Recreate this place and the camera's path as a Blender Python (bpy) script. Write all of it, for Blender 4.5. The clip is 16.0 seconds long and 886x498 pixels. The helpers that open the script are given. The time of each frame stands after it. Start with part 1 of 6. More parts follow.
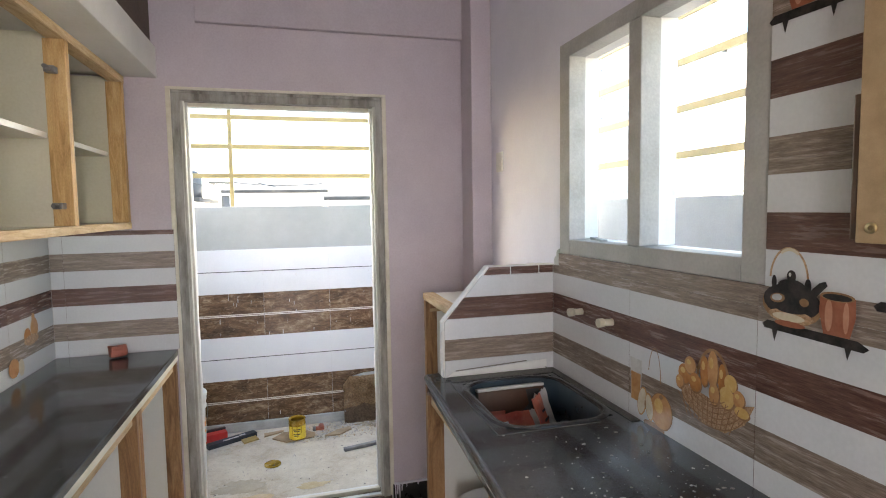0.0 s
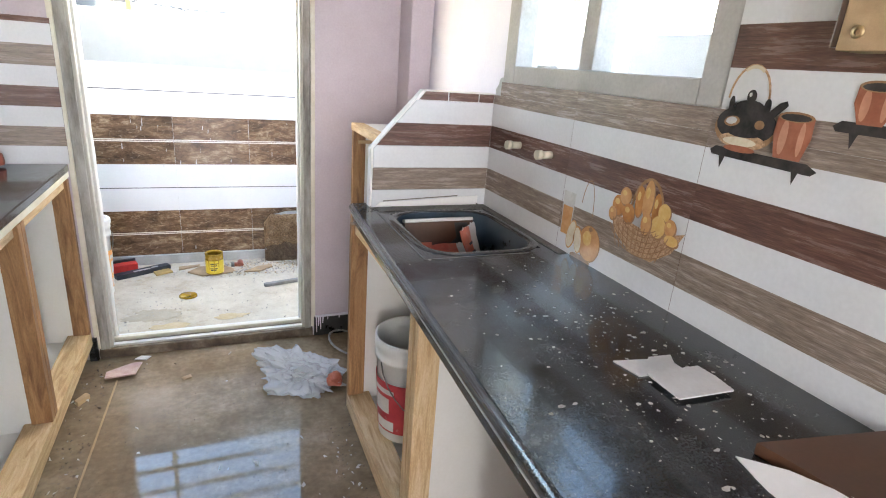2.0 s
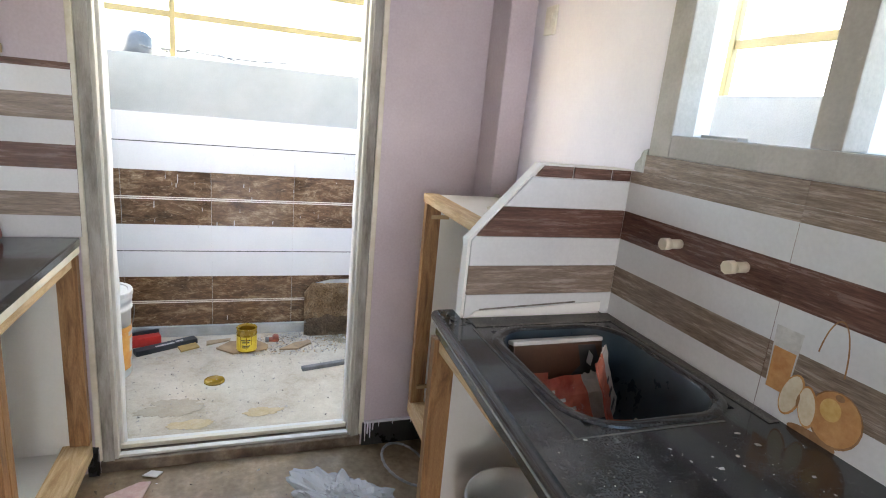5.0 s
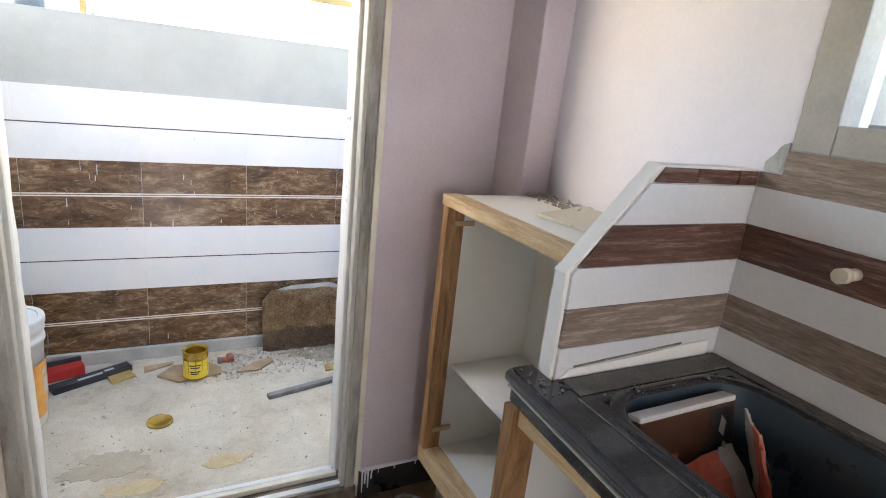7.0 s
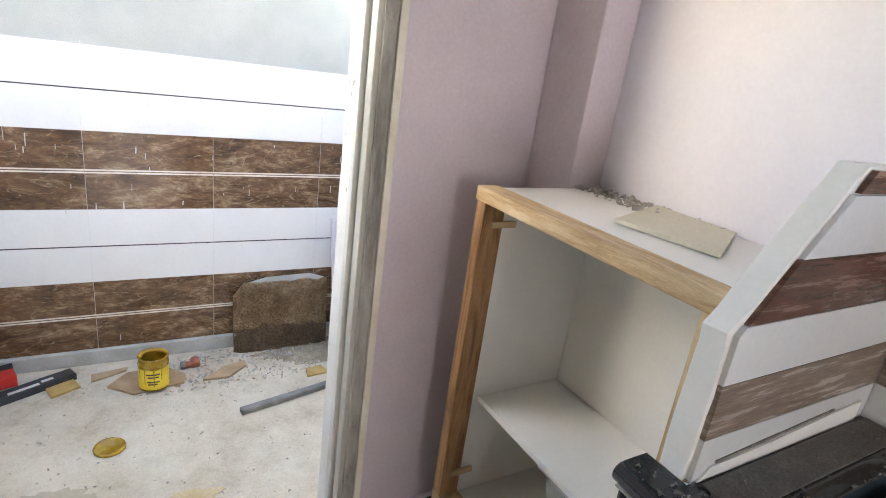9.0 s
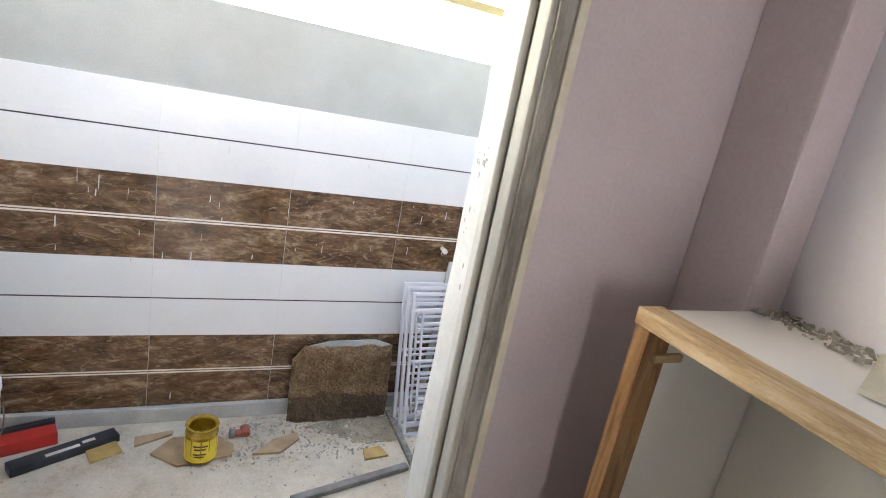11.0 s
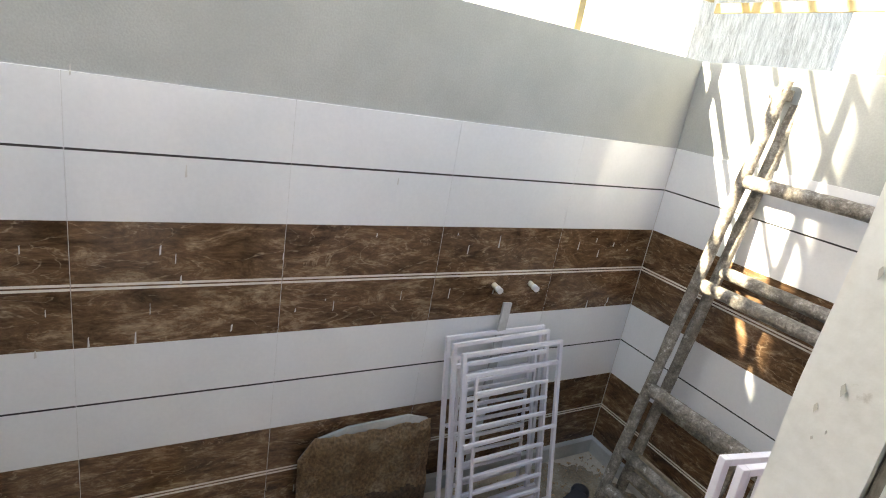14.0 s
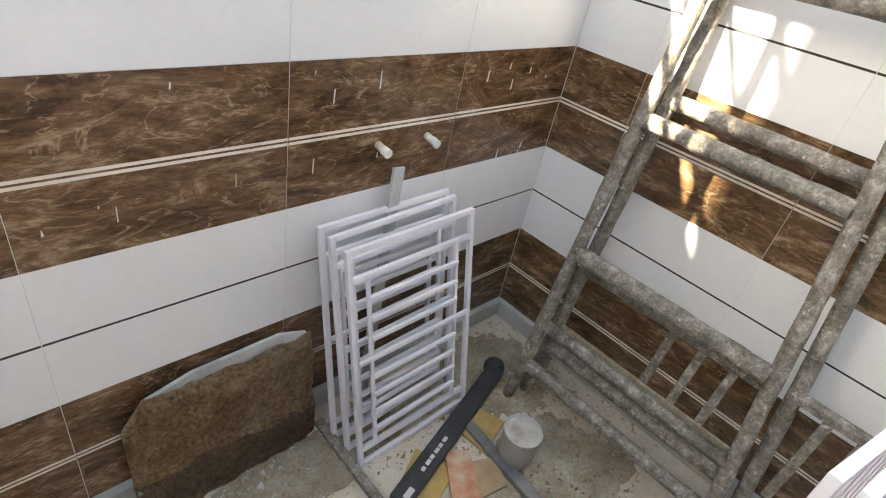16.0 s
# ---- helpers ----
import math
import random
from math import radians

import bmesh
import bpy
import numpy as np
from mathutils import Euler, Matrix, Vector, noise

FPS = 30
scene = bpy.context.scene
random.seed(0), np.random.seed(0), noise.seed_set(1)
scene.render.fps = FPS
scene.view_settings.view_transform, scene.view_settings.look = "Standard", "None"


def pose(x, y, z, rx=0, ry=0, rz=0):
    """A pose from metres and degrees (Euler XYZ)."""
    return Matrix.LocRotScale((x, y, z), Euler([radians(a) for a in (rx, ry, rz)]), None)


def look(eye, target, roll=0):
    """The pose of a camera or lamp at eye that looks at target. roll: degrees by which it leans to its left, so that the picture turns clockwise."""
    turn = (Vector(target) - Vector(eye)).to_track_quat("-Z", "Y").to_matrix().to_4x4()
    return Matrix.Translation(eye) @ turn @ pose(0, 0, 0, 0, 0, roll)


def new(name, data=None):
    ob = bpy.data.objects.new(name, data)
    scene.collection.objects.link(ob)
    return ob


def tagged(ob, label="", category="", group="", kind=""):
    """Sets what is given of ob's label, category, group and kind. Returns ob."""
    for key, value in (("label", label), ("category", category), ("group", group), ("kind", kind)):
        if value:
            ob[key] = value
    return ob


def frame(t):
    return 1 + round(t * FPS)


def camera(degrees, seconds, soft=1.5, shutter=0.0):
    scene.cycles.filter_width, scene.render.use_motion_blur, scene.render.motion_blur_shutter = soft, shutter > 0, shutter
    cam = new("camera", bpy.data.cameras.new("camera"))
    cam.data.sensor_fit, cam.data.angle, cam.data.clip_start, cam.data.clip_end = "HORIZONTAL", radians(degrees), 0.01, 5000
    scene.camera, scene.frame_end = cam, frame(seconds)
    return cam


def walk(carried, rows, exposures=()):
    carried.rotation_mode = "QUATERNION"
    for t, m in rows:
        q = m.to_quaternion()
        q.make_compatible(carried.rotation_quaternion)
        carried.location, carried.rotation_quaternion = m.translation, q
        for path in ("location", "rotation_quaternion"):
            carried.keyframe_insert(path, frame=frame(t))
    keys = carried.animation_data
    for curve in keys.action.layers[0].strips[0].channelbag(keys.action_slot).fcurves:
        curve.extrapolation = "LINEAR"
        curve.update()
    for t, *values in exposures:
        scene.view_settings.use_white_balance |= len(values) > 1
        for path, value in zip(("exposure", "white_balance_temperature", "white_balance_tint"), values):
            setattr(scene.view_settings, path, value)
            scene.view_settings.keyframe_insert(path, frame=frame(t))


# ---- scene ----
cam = camera(78.4, 16.0, soft=1.05)
PATH = [
    (0, (0.088, 0.309, 1.502), (0.614, 2.233, 1.355), -0.9),
    (0.5, (0.106, 0.338, 1.459), (0.804, 2.19, 1.172), 0.5),
    (1, (0.111, 0.357, 1.417), (0.888, 2.146, 0.971), 2.8),
    (1.5, (0.11, 0.378, 1.383), (0.896, 2.114, 0.778), 5.0),
    (2, (0.114, 0.405, 1.375), (0.866, 2.144, 0.734), 4.5),
    (2.5, (0.116, 0.435, 1.381), (0.848, 2.193, 0.77), 3.3),
    (3, (0.123, 0.506, 1.384), (0.841, 2.281, 0.807), 2.7),
    (3.5, (0.128, 0.607, 1.379), (0.83, 2.404, 0.851), 2.5),
    (4, (0.13, 0.73, 1.382), (0.807, 2.545, 0.887), 3.3),
    (4.5, (0.132, 0.879, 1.394), (0.779, 2.706, 0.901), 5.0),
    (4.7, (0.121, 0.913, 1.393), (0.766, 2.742, 0.905), 5.3),
    (7, (-0.015, 1.466, 1.371), (0.875, 3.172, 0.826), 6.0),
    (7.5, (-0.016, 1.542, 1.355), (0.912, 3.211, 0.761), 6.4),
    (8, (0.003, 1.661, 1.325), (0.949, 3.303, 0.686), 6.6),
    (8.2, (0.019, 1.703, 1.32), (0.976, 3.337, 0.675), 6.7),
    (10.5, (0.012, 2.088, 1.379), (0.975, 3.745, 0.808), 11.3),
    (11, (-0.022, 2.178, 1.374), (0.827, 3.911, 0.85), 11.1),
    (11.5, (-0.077, 2.317, 1.37), (0.665, 4.1, 0.85), 9.6),
    (12, (-0.14, 2.477, 1.394), (0.633, 4.242, 0.857), 9.6),
    (12.5, (-0.137, 2.591, 1.427), (0.643, 4.344, 0.864), 10.1),
    (13, (-0.122, 2.701, 1.426), (0.756, 4.416, 0.887), 11.1),
    (13.5, (-0.074, 2.796, 1.409), (0.839, 4.49, 0.865), 10.8),
    (14, (-0.006, 2.941, 1.359), (0.976, 4.574, 0.752), 9.9),
    (14.5, (0.097, 3.138, 1.293), (1.241, 4.608, 0.564), 10.9),
    (15, (0.222, 3.287, 1.259), (1.515, 4.502, 0.337), 9.8),
    (15.5, (0.268, 3.337, 1.243), (1.573, 4.391, 0.154), 10.4),
    (16, (0.266, 3.381, 1.245), (1.541, 4.464, 0.149), 12.4),
]
EXPOSURES = [(0.0, 3.70, 7200, 6), (0.7, 3.72, 7050, 6), (1.1, 3.98, 6950, 6), (1.5, 4.38, 6950, 5), (2.2, 4.52, 7000, 5), (3.4, 4.56, 7050, 5), (4.0, 4.38, 7100, 5), (4.7, 4.04, 7100, 5), (7.0, 3.93, 7200, 6), (8.2, 4.05, 7250, 6), (10.5, 3.9, 7350, 6),
             (11.5, 3.42, 7700, 6), (12.3, 3.03, 7850, 6), (13.5, 2.93, 7950, 6), (14.5, 2.90, 7950, 6), (15.3, 2.97, 7950, 5), (16.0, 3.33, 8250, 6)]
walk(cam, [(t, look(eye, target, roll)) for t, eye, target, roll in PATH], EXPOSURES)

# ---- daylight ----
SUN_WAY = Vector((3.57, -1.0, -1.87)).normalized()
SKY = 0.115
world = bpy.data.worlds.new("sky")
scene.world = world
world.use_nodes = True
wn = world.node_tree.nodes
sky = wn.new("ShaderNodeTexSky")
sky.sky_type, sky.sun_disc = "NISHITA", False
sky.sun_elevation = math.asin(-SUN_WAY.z)
sky.sun_rotation = math.atan2(-SUN_WAY.x, -SUN_WAY.y)
world.node_tree.links.new(sky.outputs["Color"], wn["Background"].inputs["Color"])
wn["Background"].inputs["Strength"].default_value = SKY
sun = new("sun", bpy.data.lights.new("sun", "SUN"))
sun.data.energy, sun.data.angle, sun.data.color = 5.0, radians(0.55), (1.0, 0.95, 0.87)
sun.matrix_basis = Matrix.Translation((-8, 6, 8)) @ SUN_WAY.to_track_quat("-Z", "Y").to_matrix().to_4x4()

# fill lamps added out of view in the hall to brighten the kitchen
for side, watts in ((-1, 8.0), (1, 12.5)):
    lamp = new("hall_window_light", bpy.data.lights.new("hall_window_light", "AREA"))
    lamp.data.shape, lamp.data.size, lamp.data.size_y = "RECTANGLE", 1.3, 1.2
    lamp.data.energy, lamp.data.color = watts, (0.87, 0.94, 1.0)
    lamp.matrix_basis = look((0.05 + side * 0.84, -2.9, 1.6), (0.05 - side * 0.9, -2.9, 1.45))

# ---- materials ----
def surface(name, cols, rough=(0.5, 0.7), scale=6.0, stretch=(1, 1, 1), bump=0.15, fine=120.0, metal=0.0,
            contrast=(0.35, 0.65), spots=None, per_piece=False, coat=0.0, distort=0.0, ragged=0.62, relief=0.004,
            grain=0.05, veins=None):
    """cols: two or three colours mixed by broad noise; spots: (colour, scale, amount) scattered on top; veins: (colour, scale, width)."""
    m = bpy.data.materials.new(name)
    m.use_nodes = True
    nt = m.node_tree
    n, l = nt.nodes, nt.links
    b = n["Principled BSDF"]
    geo = n.new("ShaderNodeNewGeometry")
    mp = n.new("ShaderNodeMapping")
    mp.inputs["Scale"].default_value = stretch
    if per_piece:
        oi = n.new("ShaderNodeObjectInfo")
        off = n.new("ShaderNodeVectorMath")
        off.operation = "MULTIPLY_ADD"
        off.inputs[1].default_value = (7.3, 5.1, 3.7)
        l.new(oi.outputs["Random"], off.inputs[0])
        l.new(geo.outputs["Position"], off.inputs[2])
        l.new(off.outputs[0], mp.inputs["Vector"])
    else:
        l.new(geo.outputs["Position"], mp.inputs["Vector"])
    big = n.new("ShaderNodeTexNoise")
    big.inputs["Scale"].default_value, big.inputs["Detail"].default_value = scale, 8.0
    big.inputs["Roughness"].default_value, big.inputs["Distortion"].default_value = ragged, distort
    l.new(mp.outputs["Vector"], big.inputs["Vector"])
    small = n.new("ShaderNodeTexNoise")
    small.inputs["Scale"].default_value, small.inputs["Detail"].default_value = fine, 4.0
    l.new(mp.outputs["Vector"], small.inputs["Vector"])
    ramp = n.new("ShaderNodeValToRGB")
    el = ramp.color_ramp.elements
    el[0].position, el[1].position = contrast
    el[0].color, el[1].color = (*cols[0], 1), (*cols[-1], 1)
    if len(cols) == 3:
        e = el.new((contrast[0] + contrast[1]) / 2)
        e.color = (*cols[1], 1)
    l.new(big.outputs["Fac"], ramp.inputs["Fac"])
    crisp = n.new("ShaderNodeMapRange")
    crisp.inputs["From Min"].default_value, crisp.inputs["From Max"].default_value = 0.33, 0.67
    l.new(small.outputs["Fac"], crisp.inputs["Value"])
    gm = n.new("ShaderNodeMix")
    gm.data_type, gm.blend_type = "RGBA", "OVERLAY"
    gm.inputs["Factor"].default_value = grain
    l.new(ramp.outputs["Color"], gm.inputs[6])
    l.new(crisp.outputs["Result"], gm.inputs[7])
    colour = gm.outputs[2]
    if veins:
        vn = n.new("ShaderNodeTexNoise")
        vn.inputs["Scale"].default_value, vn.inputs["Detail"].default_value, vn.inputs["Distortion"].default_value = veins[1], 5.0, 0.8
        l.new(mp.outputs["Vector"], vn.inputs["Vector"])
        cut = n.new("ShaderNodeMath")
        cut.operation = "SUBTRACT"
        cut.inputs[1].default_value = 0.5
        l.new(vn.outputs["Fac"], cut.inputs[0])
        ab = n.new("ShaderNodeMath")
        ab.operation = "ABSOLUTE"
        l.new(cut.outputs[0], ab.inputs[0])
        vr = n.new("ShaderNodeMapRange")
        vr.inputs["From Min"].default_value, vr.inputs["From Max"].default_value = 0.0, veins[2]
        vr.inputs["To Min"].default_value, vr.inputs["To Max"].default_value = 0.9, 0.0
        l.new(ab.outputs[0], vr.inputs["Value"])
        dim = n.new("ShaderNodeMath")
        dim.operation = "MULTIPLY"
        l.new(vr.outputs["Result"], dim.inputs[0])
        l.new(crisp.outputs["Result"], dim.inputs[1])
        vm = n.new("ShaderNodeMix")
        vm.data_type = "RGBA"
        l.new(dim.outputs[0], vm.inputs["Factor"])
        l.new(colour, vm.inputs[6])
        vm.inputs[7].default_value = (*veins[0], 1)
        colour = vm.outputs[2]
    if spots:
        sp = n.new("ShaderNodeTexNoise")
        sp.inputs["Scale"].default_value, sp.inputs["Detail"].default_value = spots[1], 6.0
        sp.inputs["Roughness"].default_value = 0.7
        l.new(geo.outputs["Position"], sp.inputs["Vector"])
        sr = n.new("ShaderNodeMapRange")
        sr.inputs["From Min"].default_value, sr.inputs["From Max"].default_value = 0.72 - spots[2], 0.84 - spots[2]
        l.new(sp.outputs["Fac"], sr.inputs["Value"])
        mx = n.new("ShaderNodeMix")
        mx.data_type = "RGBA"
        l.new(sr.outputs["Result"], mx.inputs["Factor"])
        l.new(colour, mx.inputs[6])
        mx.inputs[7].default_value = (*spots[0], 1)
        colour = mx.outputs[2]
    l.new(colour, b.inputs["Base Color"])
    rr = n.new("ShaderNodeMapRange")
    rr.inputs["From Min"].default_value, rr.inputs["From Max"].default_value = 0.35, 0.65
    rr.inputs["To Min"].default_value, rr.inputs["To Max"].default_value = rough
    l.new(big.outputs["Fac"], rr.inputs["Value"])
    if spots:
        ra = n.new("ShaderNodeMath")
        ra.operation, ra.use_clamp = "MULTIPLY_ADD", True
        ra.inputs[1].default_value = 0.35
        l.new(sr.outputs["Result"], ra.inputs[0])
        l.new(rr.outputs["Result"], ra.inputs[2])
        l.new(ra.outputs[0], b.inputs["Roughness"])
    else:
        l.new(rr.outputs["Result"], b.inputs["Roughness"])
    b.inputs["Metallic"].default_value = metal
    b.inputs["Coat Weight"].default_value = coat
    if bump:
        add = n.new("ShaderNodeMath")
        add.operation = "ADD"
        l.new(big.outputs["Fac"], add.inputs[0])
        l.new(small.outputs["Fac"], add.inputs[1])
        bp = n.new("ShaderNodeBump")
        bp.inputs["Strength"].default_value, bp.inputs["Distance"].default_value = bump, relief
        l.new(add.outputs[0], bp.inputs["Height"])
        l.new(bp.outputs["Normal"], b.inputs["Normal"])
    return m


LILAC = surface("lilac_paint", [(0.53, 0.455, 0.495), (0.60, 0.525, 0.56)], (0.45, 0.6), 2.5, bump=0.06, ragged=0.7, spots=((0.64, 0.60, 0.60), 7.0, 0.02))
PALE = surface("pale_lilac_paint", [(0.73, 0.70, 0.775), (0.79, 0.765, 0.835)], (0.5, 0.65), 3.0, bump=0.06)
WHITE_PAINT = surface("white_distemper", [(0.74, 0.72, 0.68), (0.82, 0.80, 0.77)], (0.6, 0.8), 4.0, bump=0.12, spots=((0.5, 0.47, 0.42), 9.0, 0.04))
PARAPET = surface("grey_green_plaster", [(0.37, 0.38, 0.355), (0.43, 0.44, 0.415)], (0.7, 0.9), 5.0, bump=0.2, fine=220)
JAMB_WHITE = surface("white_plaster_stained", [(0.68, 0.665, 0.63), (0.80, 0.79, 0.765)], (0.6, 0.85), 5.0, bump=0.16, fine=90, ragged=0.75,
                     spots=((0.42, 0.38, 0.32), 15.0, 0.085), grain=0.08)
JAMB_CLEAN = surface("off_white_bead", [(0.58, 0.565, 0.52), (0.70, 0.685, 0.65)], (0.55, 0.75), 7.0, (2, 2, 0.6), bump=0.3, spots=((0.42, 0.39, 0.33), 16.0, 0.04))
FRAME_PALE = surface("pale_primed_frame", [(0.40, 0.38, 0.33), (0.54, 0.52, 0.47)], (0.55, 0.8), 6.0, (2, 2, 0.5), bump=0.25, spots=((0.26, 0.235, 0.20), 14.0, 0.05))
GROOVE_DARK = surface("dark_rough_groove", [(0.09, 0.078, 0.062), (0.18, 0.16, 0.135), (0.28, 0.26, 0.225)], (0.7, 0.9), 14.0, (3, 3, 1), bump=0.4, ragged=0.75)
FRAME_GREY = surface("raw_frame_grey", [(0.17, 0.155, 0.13), (0.33, 0.31, 0.275), (0.44, 0.42, 0.39)], (0.6, 0.85), 6.0, (3, 3, 0.7), bump=0.3, spots=((0.58, 0.56, 0.52), 9.0, 0.06))
WIN_GREY = surface("window_frame_primer", [(0.36, 0.34, 0.31), (0.47, 0.45, 0.42)], (0.6, 0.8), 7.0, bump=0.2, spots=((0.62, 0.60, 0.57), 12.0, 0.06))
CREAM = surface("cream_bead", [(0.62, 0.57, 0.45), (0.76, 0.72, 0.62)], (0.45, 0.65), 8.0, bump=0.1)
CEMENT = surface("cement_skirting", [(0.36, 0.36, 0.34), (0.50, 0.50, 0.48)], (0.7, 0.9), 8.0, bump=0.4, spots=((0.62, 0.62, 0.6), 14.0, 0.08))
T_WHITE = surface("white_glazed_tile", [(0.70, 0.71, 0.72), (0.76, 0.77, 0.78)], (0.10, 0.2), 2.0, bump=0.01, spots=((0.55, 0.54, 0.5), 60.0, -0.05), coat=0.2)
T_BLACK = surface("black_tile_line", [(0.012, 0.011, 0.010), (0.03, 0.028, 0.025)], (0.5, 0.7), 9.0, bump=0)
T_BROWN = surface("brown_marble_tile", [(0.05, 0.027, 0.014), (0.155, 0.088, 0.046), (0.42, 0.31, 0.20)], (0.10, 0.25), 9.0, (0.8, 0.8, 2.3), bump=0.03,
                  contrast=(0.36, 0.70), per_piece=True, distort=0.5, ragged=0.8, spots=((0.50, 0.46, 0.40), 55.0, 0.0), coat=0.2, grain=0.2, fine=60,
                  veins=((0.40, 0.30, 0.20), 7.0, 0.011))
T_CREAMLINE = surface("cream_tile_line", [(0.66, 0.60, 0.52), (0.76, 0.71, 0.63)], (0.2, 0.35), 9.0, bump=0)
K_WHITE = surface("kitchen_white_tile", [(0.62, 0.62, 0.62), (0.69, 0.69, 0.69)], (0.1, 0.22), 2.0, bump=0.01, coat=0.2)
K_GREY = surface("kitchen_greywood_tile", [(0.18, 0.135, 0.10), (0.25, 0.192, 0.152), (0.32, 0.258, 0.21)], (0.16, 0.32), 5.0, (1.5, 1.5, 20), bump=0.02, per_piece=True, grain=0.22, ragged=0.7, fine=30)
K_RED = surface("kitchen_redwood_tile", [(0.08, 0.039, 0.029), (0.13, 0.066, 0.05), (0.18, 0.098, 0.077)], (0.16, 0.32), 5.0, (1.5, 1.5, 20), bump=0.02, per_piece=True, grain=0.22, ragged=0.7, fine=30)
GROUT = surface("grout", [(0.50, 0.48, 0.45), (0.60, 0.58, 0.55)], (0.8, 0.95), 20.0, bump=0.3)
GRANITE = surface("black_granite", [(0.016, 0.017, 0.019), (0.036, 0.037, 0.040), (0.095, 0.094, 0.093)], (0.08, 0.28), 7.0, bump=0.015, fine=260, ragged=0.8,
                  contrast=(0.38, 0.78), spots=((0.27, 0.255, 0.24), 75.0, 0.03), grain=0.5, coat=0.25)
GRANITE_DUSTY = surface("black_granite_dusty", [(0.05, 0.045, 0.04), (0.11, 0.10, 0.09), (0.20, 0.185, 0.17)], (0.35, 0.8), 10.0, bump=0.2, fine=260, ragged=0.78,
                        spots=((0.33, 0.31, 0.29), 40.0, 0.06), grain=0.35)
SINK = surface("dark_sink_composite", [(0.010, 0.024, 0.038), (0.022, 0.042, 0.060)], (0.25, 0.5), 12.0, bump=0.05)
PINE = surface("raw_pine", [(0.42, 0.26, 0.12), (0.57, 0.40, 0.22), (0.66, 0.50, 0.31)], (0.55, 0.75), 5.0, (9, 9, 1.0), bump=0.12, distort=1.2, grain=0.15, spots=((0.22, 0.12, 0.05), 8.0, -0.02))
PINE_Y = surface("raw_pine_lengthwise", [(0.42, 0.26, 0.12), (0.57, 0.40, 0.22), (0.66, 0.50, 0.31)], (0.55, 0.75), 5.0, (9, 1.0, 9), bump=0.12, distort=1.2, grain=0.15, spots=((0.25, 0.16, 0.09), 14.0, 0.0))
TEAK = surface("brown_hardwood", [(0.16, 0.07, 0.025), (0.29, 0.148, 0.058), (0.39, 0.22, 0.10)], (0.5, 0.7), 4.0, (8, 8, 0.9), bump=0.12, distort=1.5, grain=0.15)
HONEY = surface("honey_pine", [(0.40, 0.22, 0.07), (0.55, 0.33, 0.13), (0.64, 0.43, 0.20)], (0.5, 0.7), 5.0, (9, 9, 1.0), bump=0.1, distort=1.2, grain=0.15)
PLY = surface("plywood_face", [(0.40, 0.27, 0.14), (0.50, 0.35, 0.20)], (0.6, 0.8), 4.0, (1, 6, 6), bump=0.08)
LAMINATE = surface("white_laminate", [(0.77, 0.75, 0.71), (0.82, 0.80, 0.765)], (0.3, 0.45), 3.0, bump=0.02, spots=((0.40, 0.36, 0.3), 30.0, -0.02))
BOARD_CREAM = surface("cream_back_board", [(0.60, 0.555, 0.44), (0.67, 0.62, 0.50)], (0.5, 0.7), 3.0, bump=0.03)
FLOOR_K = surface("stained_kitchen_floor", [(0.14, 0.096, 0.058), (0.25, 0.187, 0.122), (0.40, 0.33, 0.245)], (0.02, 0.10), 2.6, bump=0.002, fine=45, ragged=0.72,
                  contrast=(0.32, 0.72), spots=((0.36, 0.31, 0.25), 7.0, 0.05), grain=0.12)
FLOOR_W = surface("dusty_wash_floor", [(0.34, 0.27, 0.18), (0.50, 0.435, 0.34), (0.61, 0.55, 0.45)], (0.75, 0.95), 2.6, bump=0.2, fine=140, ragged=0.78,
                  contrast=(0.30, 0.60), spots=((0.40, 0.335, 0.25), 5.0, 0.09), grain=0.07)
STAIN_DAMP = surface("damp_floor_stain", [(0.37, 0.31, 0.22), (0.46, 0.40, 0.31)], (0.6, 0.85), 14.0, bump=0.3, ragged=0.8)
SOIL = surface("corner_soil", [(0.21, 0.165, 0.105), (0.30, 0.25, 0.175), (0.42, 0.37, 0.285)], (0.85, 1.0), 9.0, bump=0.4, ragged=0.75, relief=0.008, grain=0.15)
STAIN_OCHRE = surface("ochre_floor_stain", [(0.47, 0.35, 0.18), (0.58, 0.48, 0.32)], (0.7, 0.9), 14.0, bump=0.3, ragged=0.8)
SKIRT = surface("black_skirting", [(0.010, 0.010, 0.010), (0.03, 0.028, 0.026)], (0.2, 0.5), 9.0, bump=0.05, spots=((0.5, 0.45, 0.45), 16.0, 0.02))
SILL_BROWN = surface("muddy_threshold", [(0.06, 0.04, 0.027), (0.13, 0.095, 0.065), (0.26, 0.21, 0.16)], (0.6, 0.9), 9.0, bump=0.5)
MORTAR = surface("dried_mortar", [(0.27, 0.16, 0.072), (0.45, 0.295, 0.16), (0.60, 0.45, 0.285)], (0.9, 1.0), 13.0, bump=1.0, fine=110, ragged=0.82, relief=0.02,
                 grain=0.35, spots=((0.60, 0.53, 0.43), 60.0, 0.03))
MORTAR_WET = surface("damp_mortar", [(0.16, 0.105, 0.062), (0.30, 0.21, 0.135)], (0.75, 0.95), 9.0, bump=1.0, fine=120, ragged=0.8, relief=0.015, grain=0.3)
YELLOW_STEEL = surface("cream_yellow_enamel", [(0.30, 0.225, 0.085), (0.39, 0.30, 0.13)], (0.3, 0.45), 6.0, bump=0.02)
WHITE_STEEL = surface("lilac_white_enamel", [(0.72, 0.69, 0.74), (0.80, 0.78, 0.82)], (0.3, 0.5), 7.0, bump=0.04)
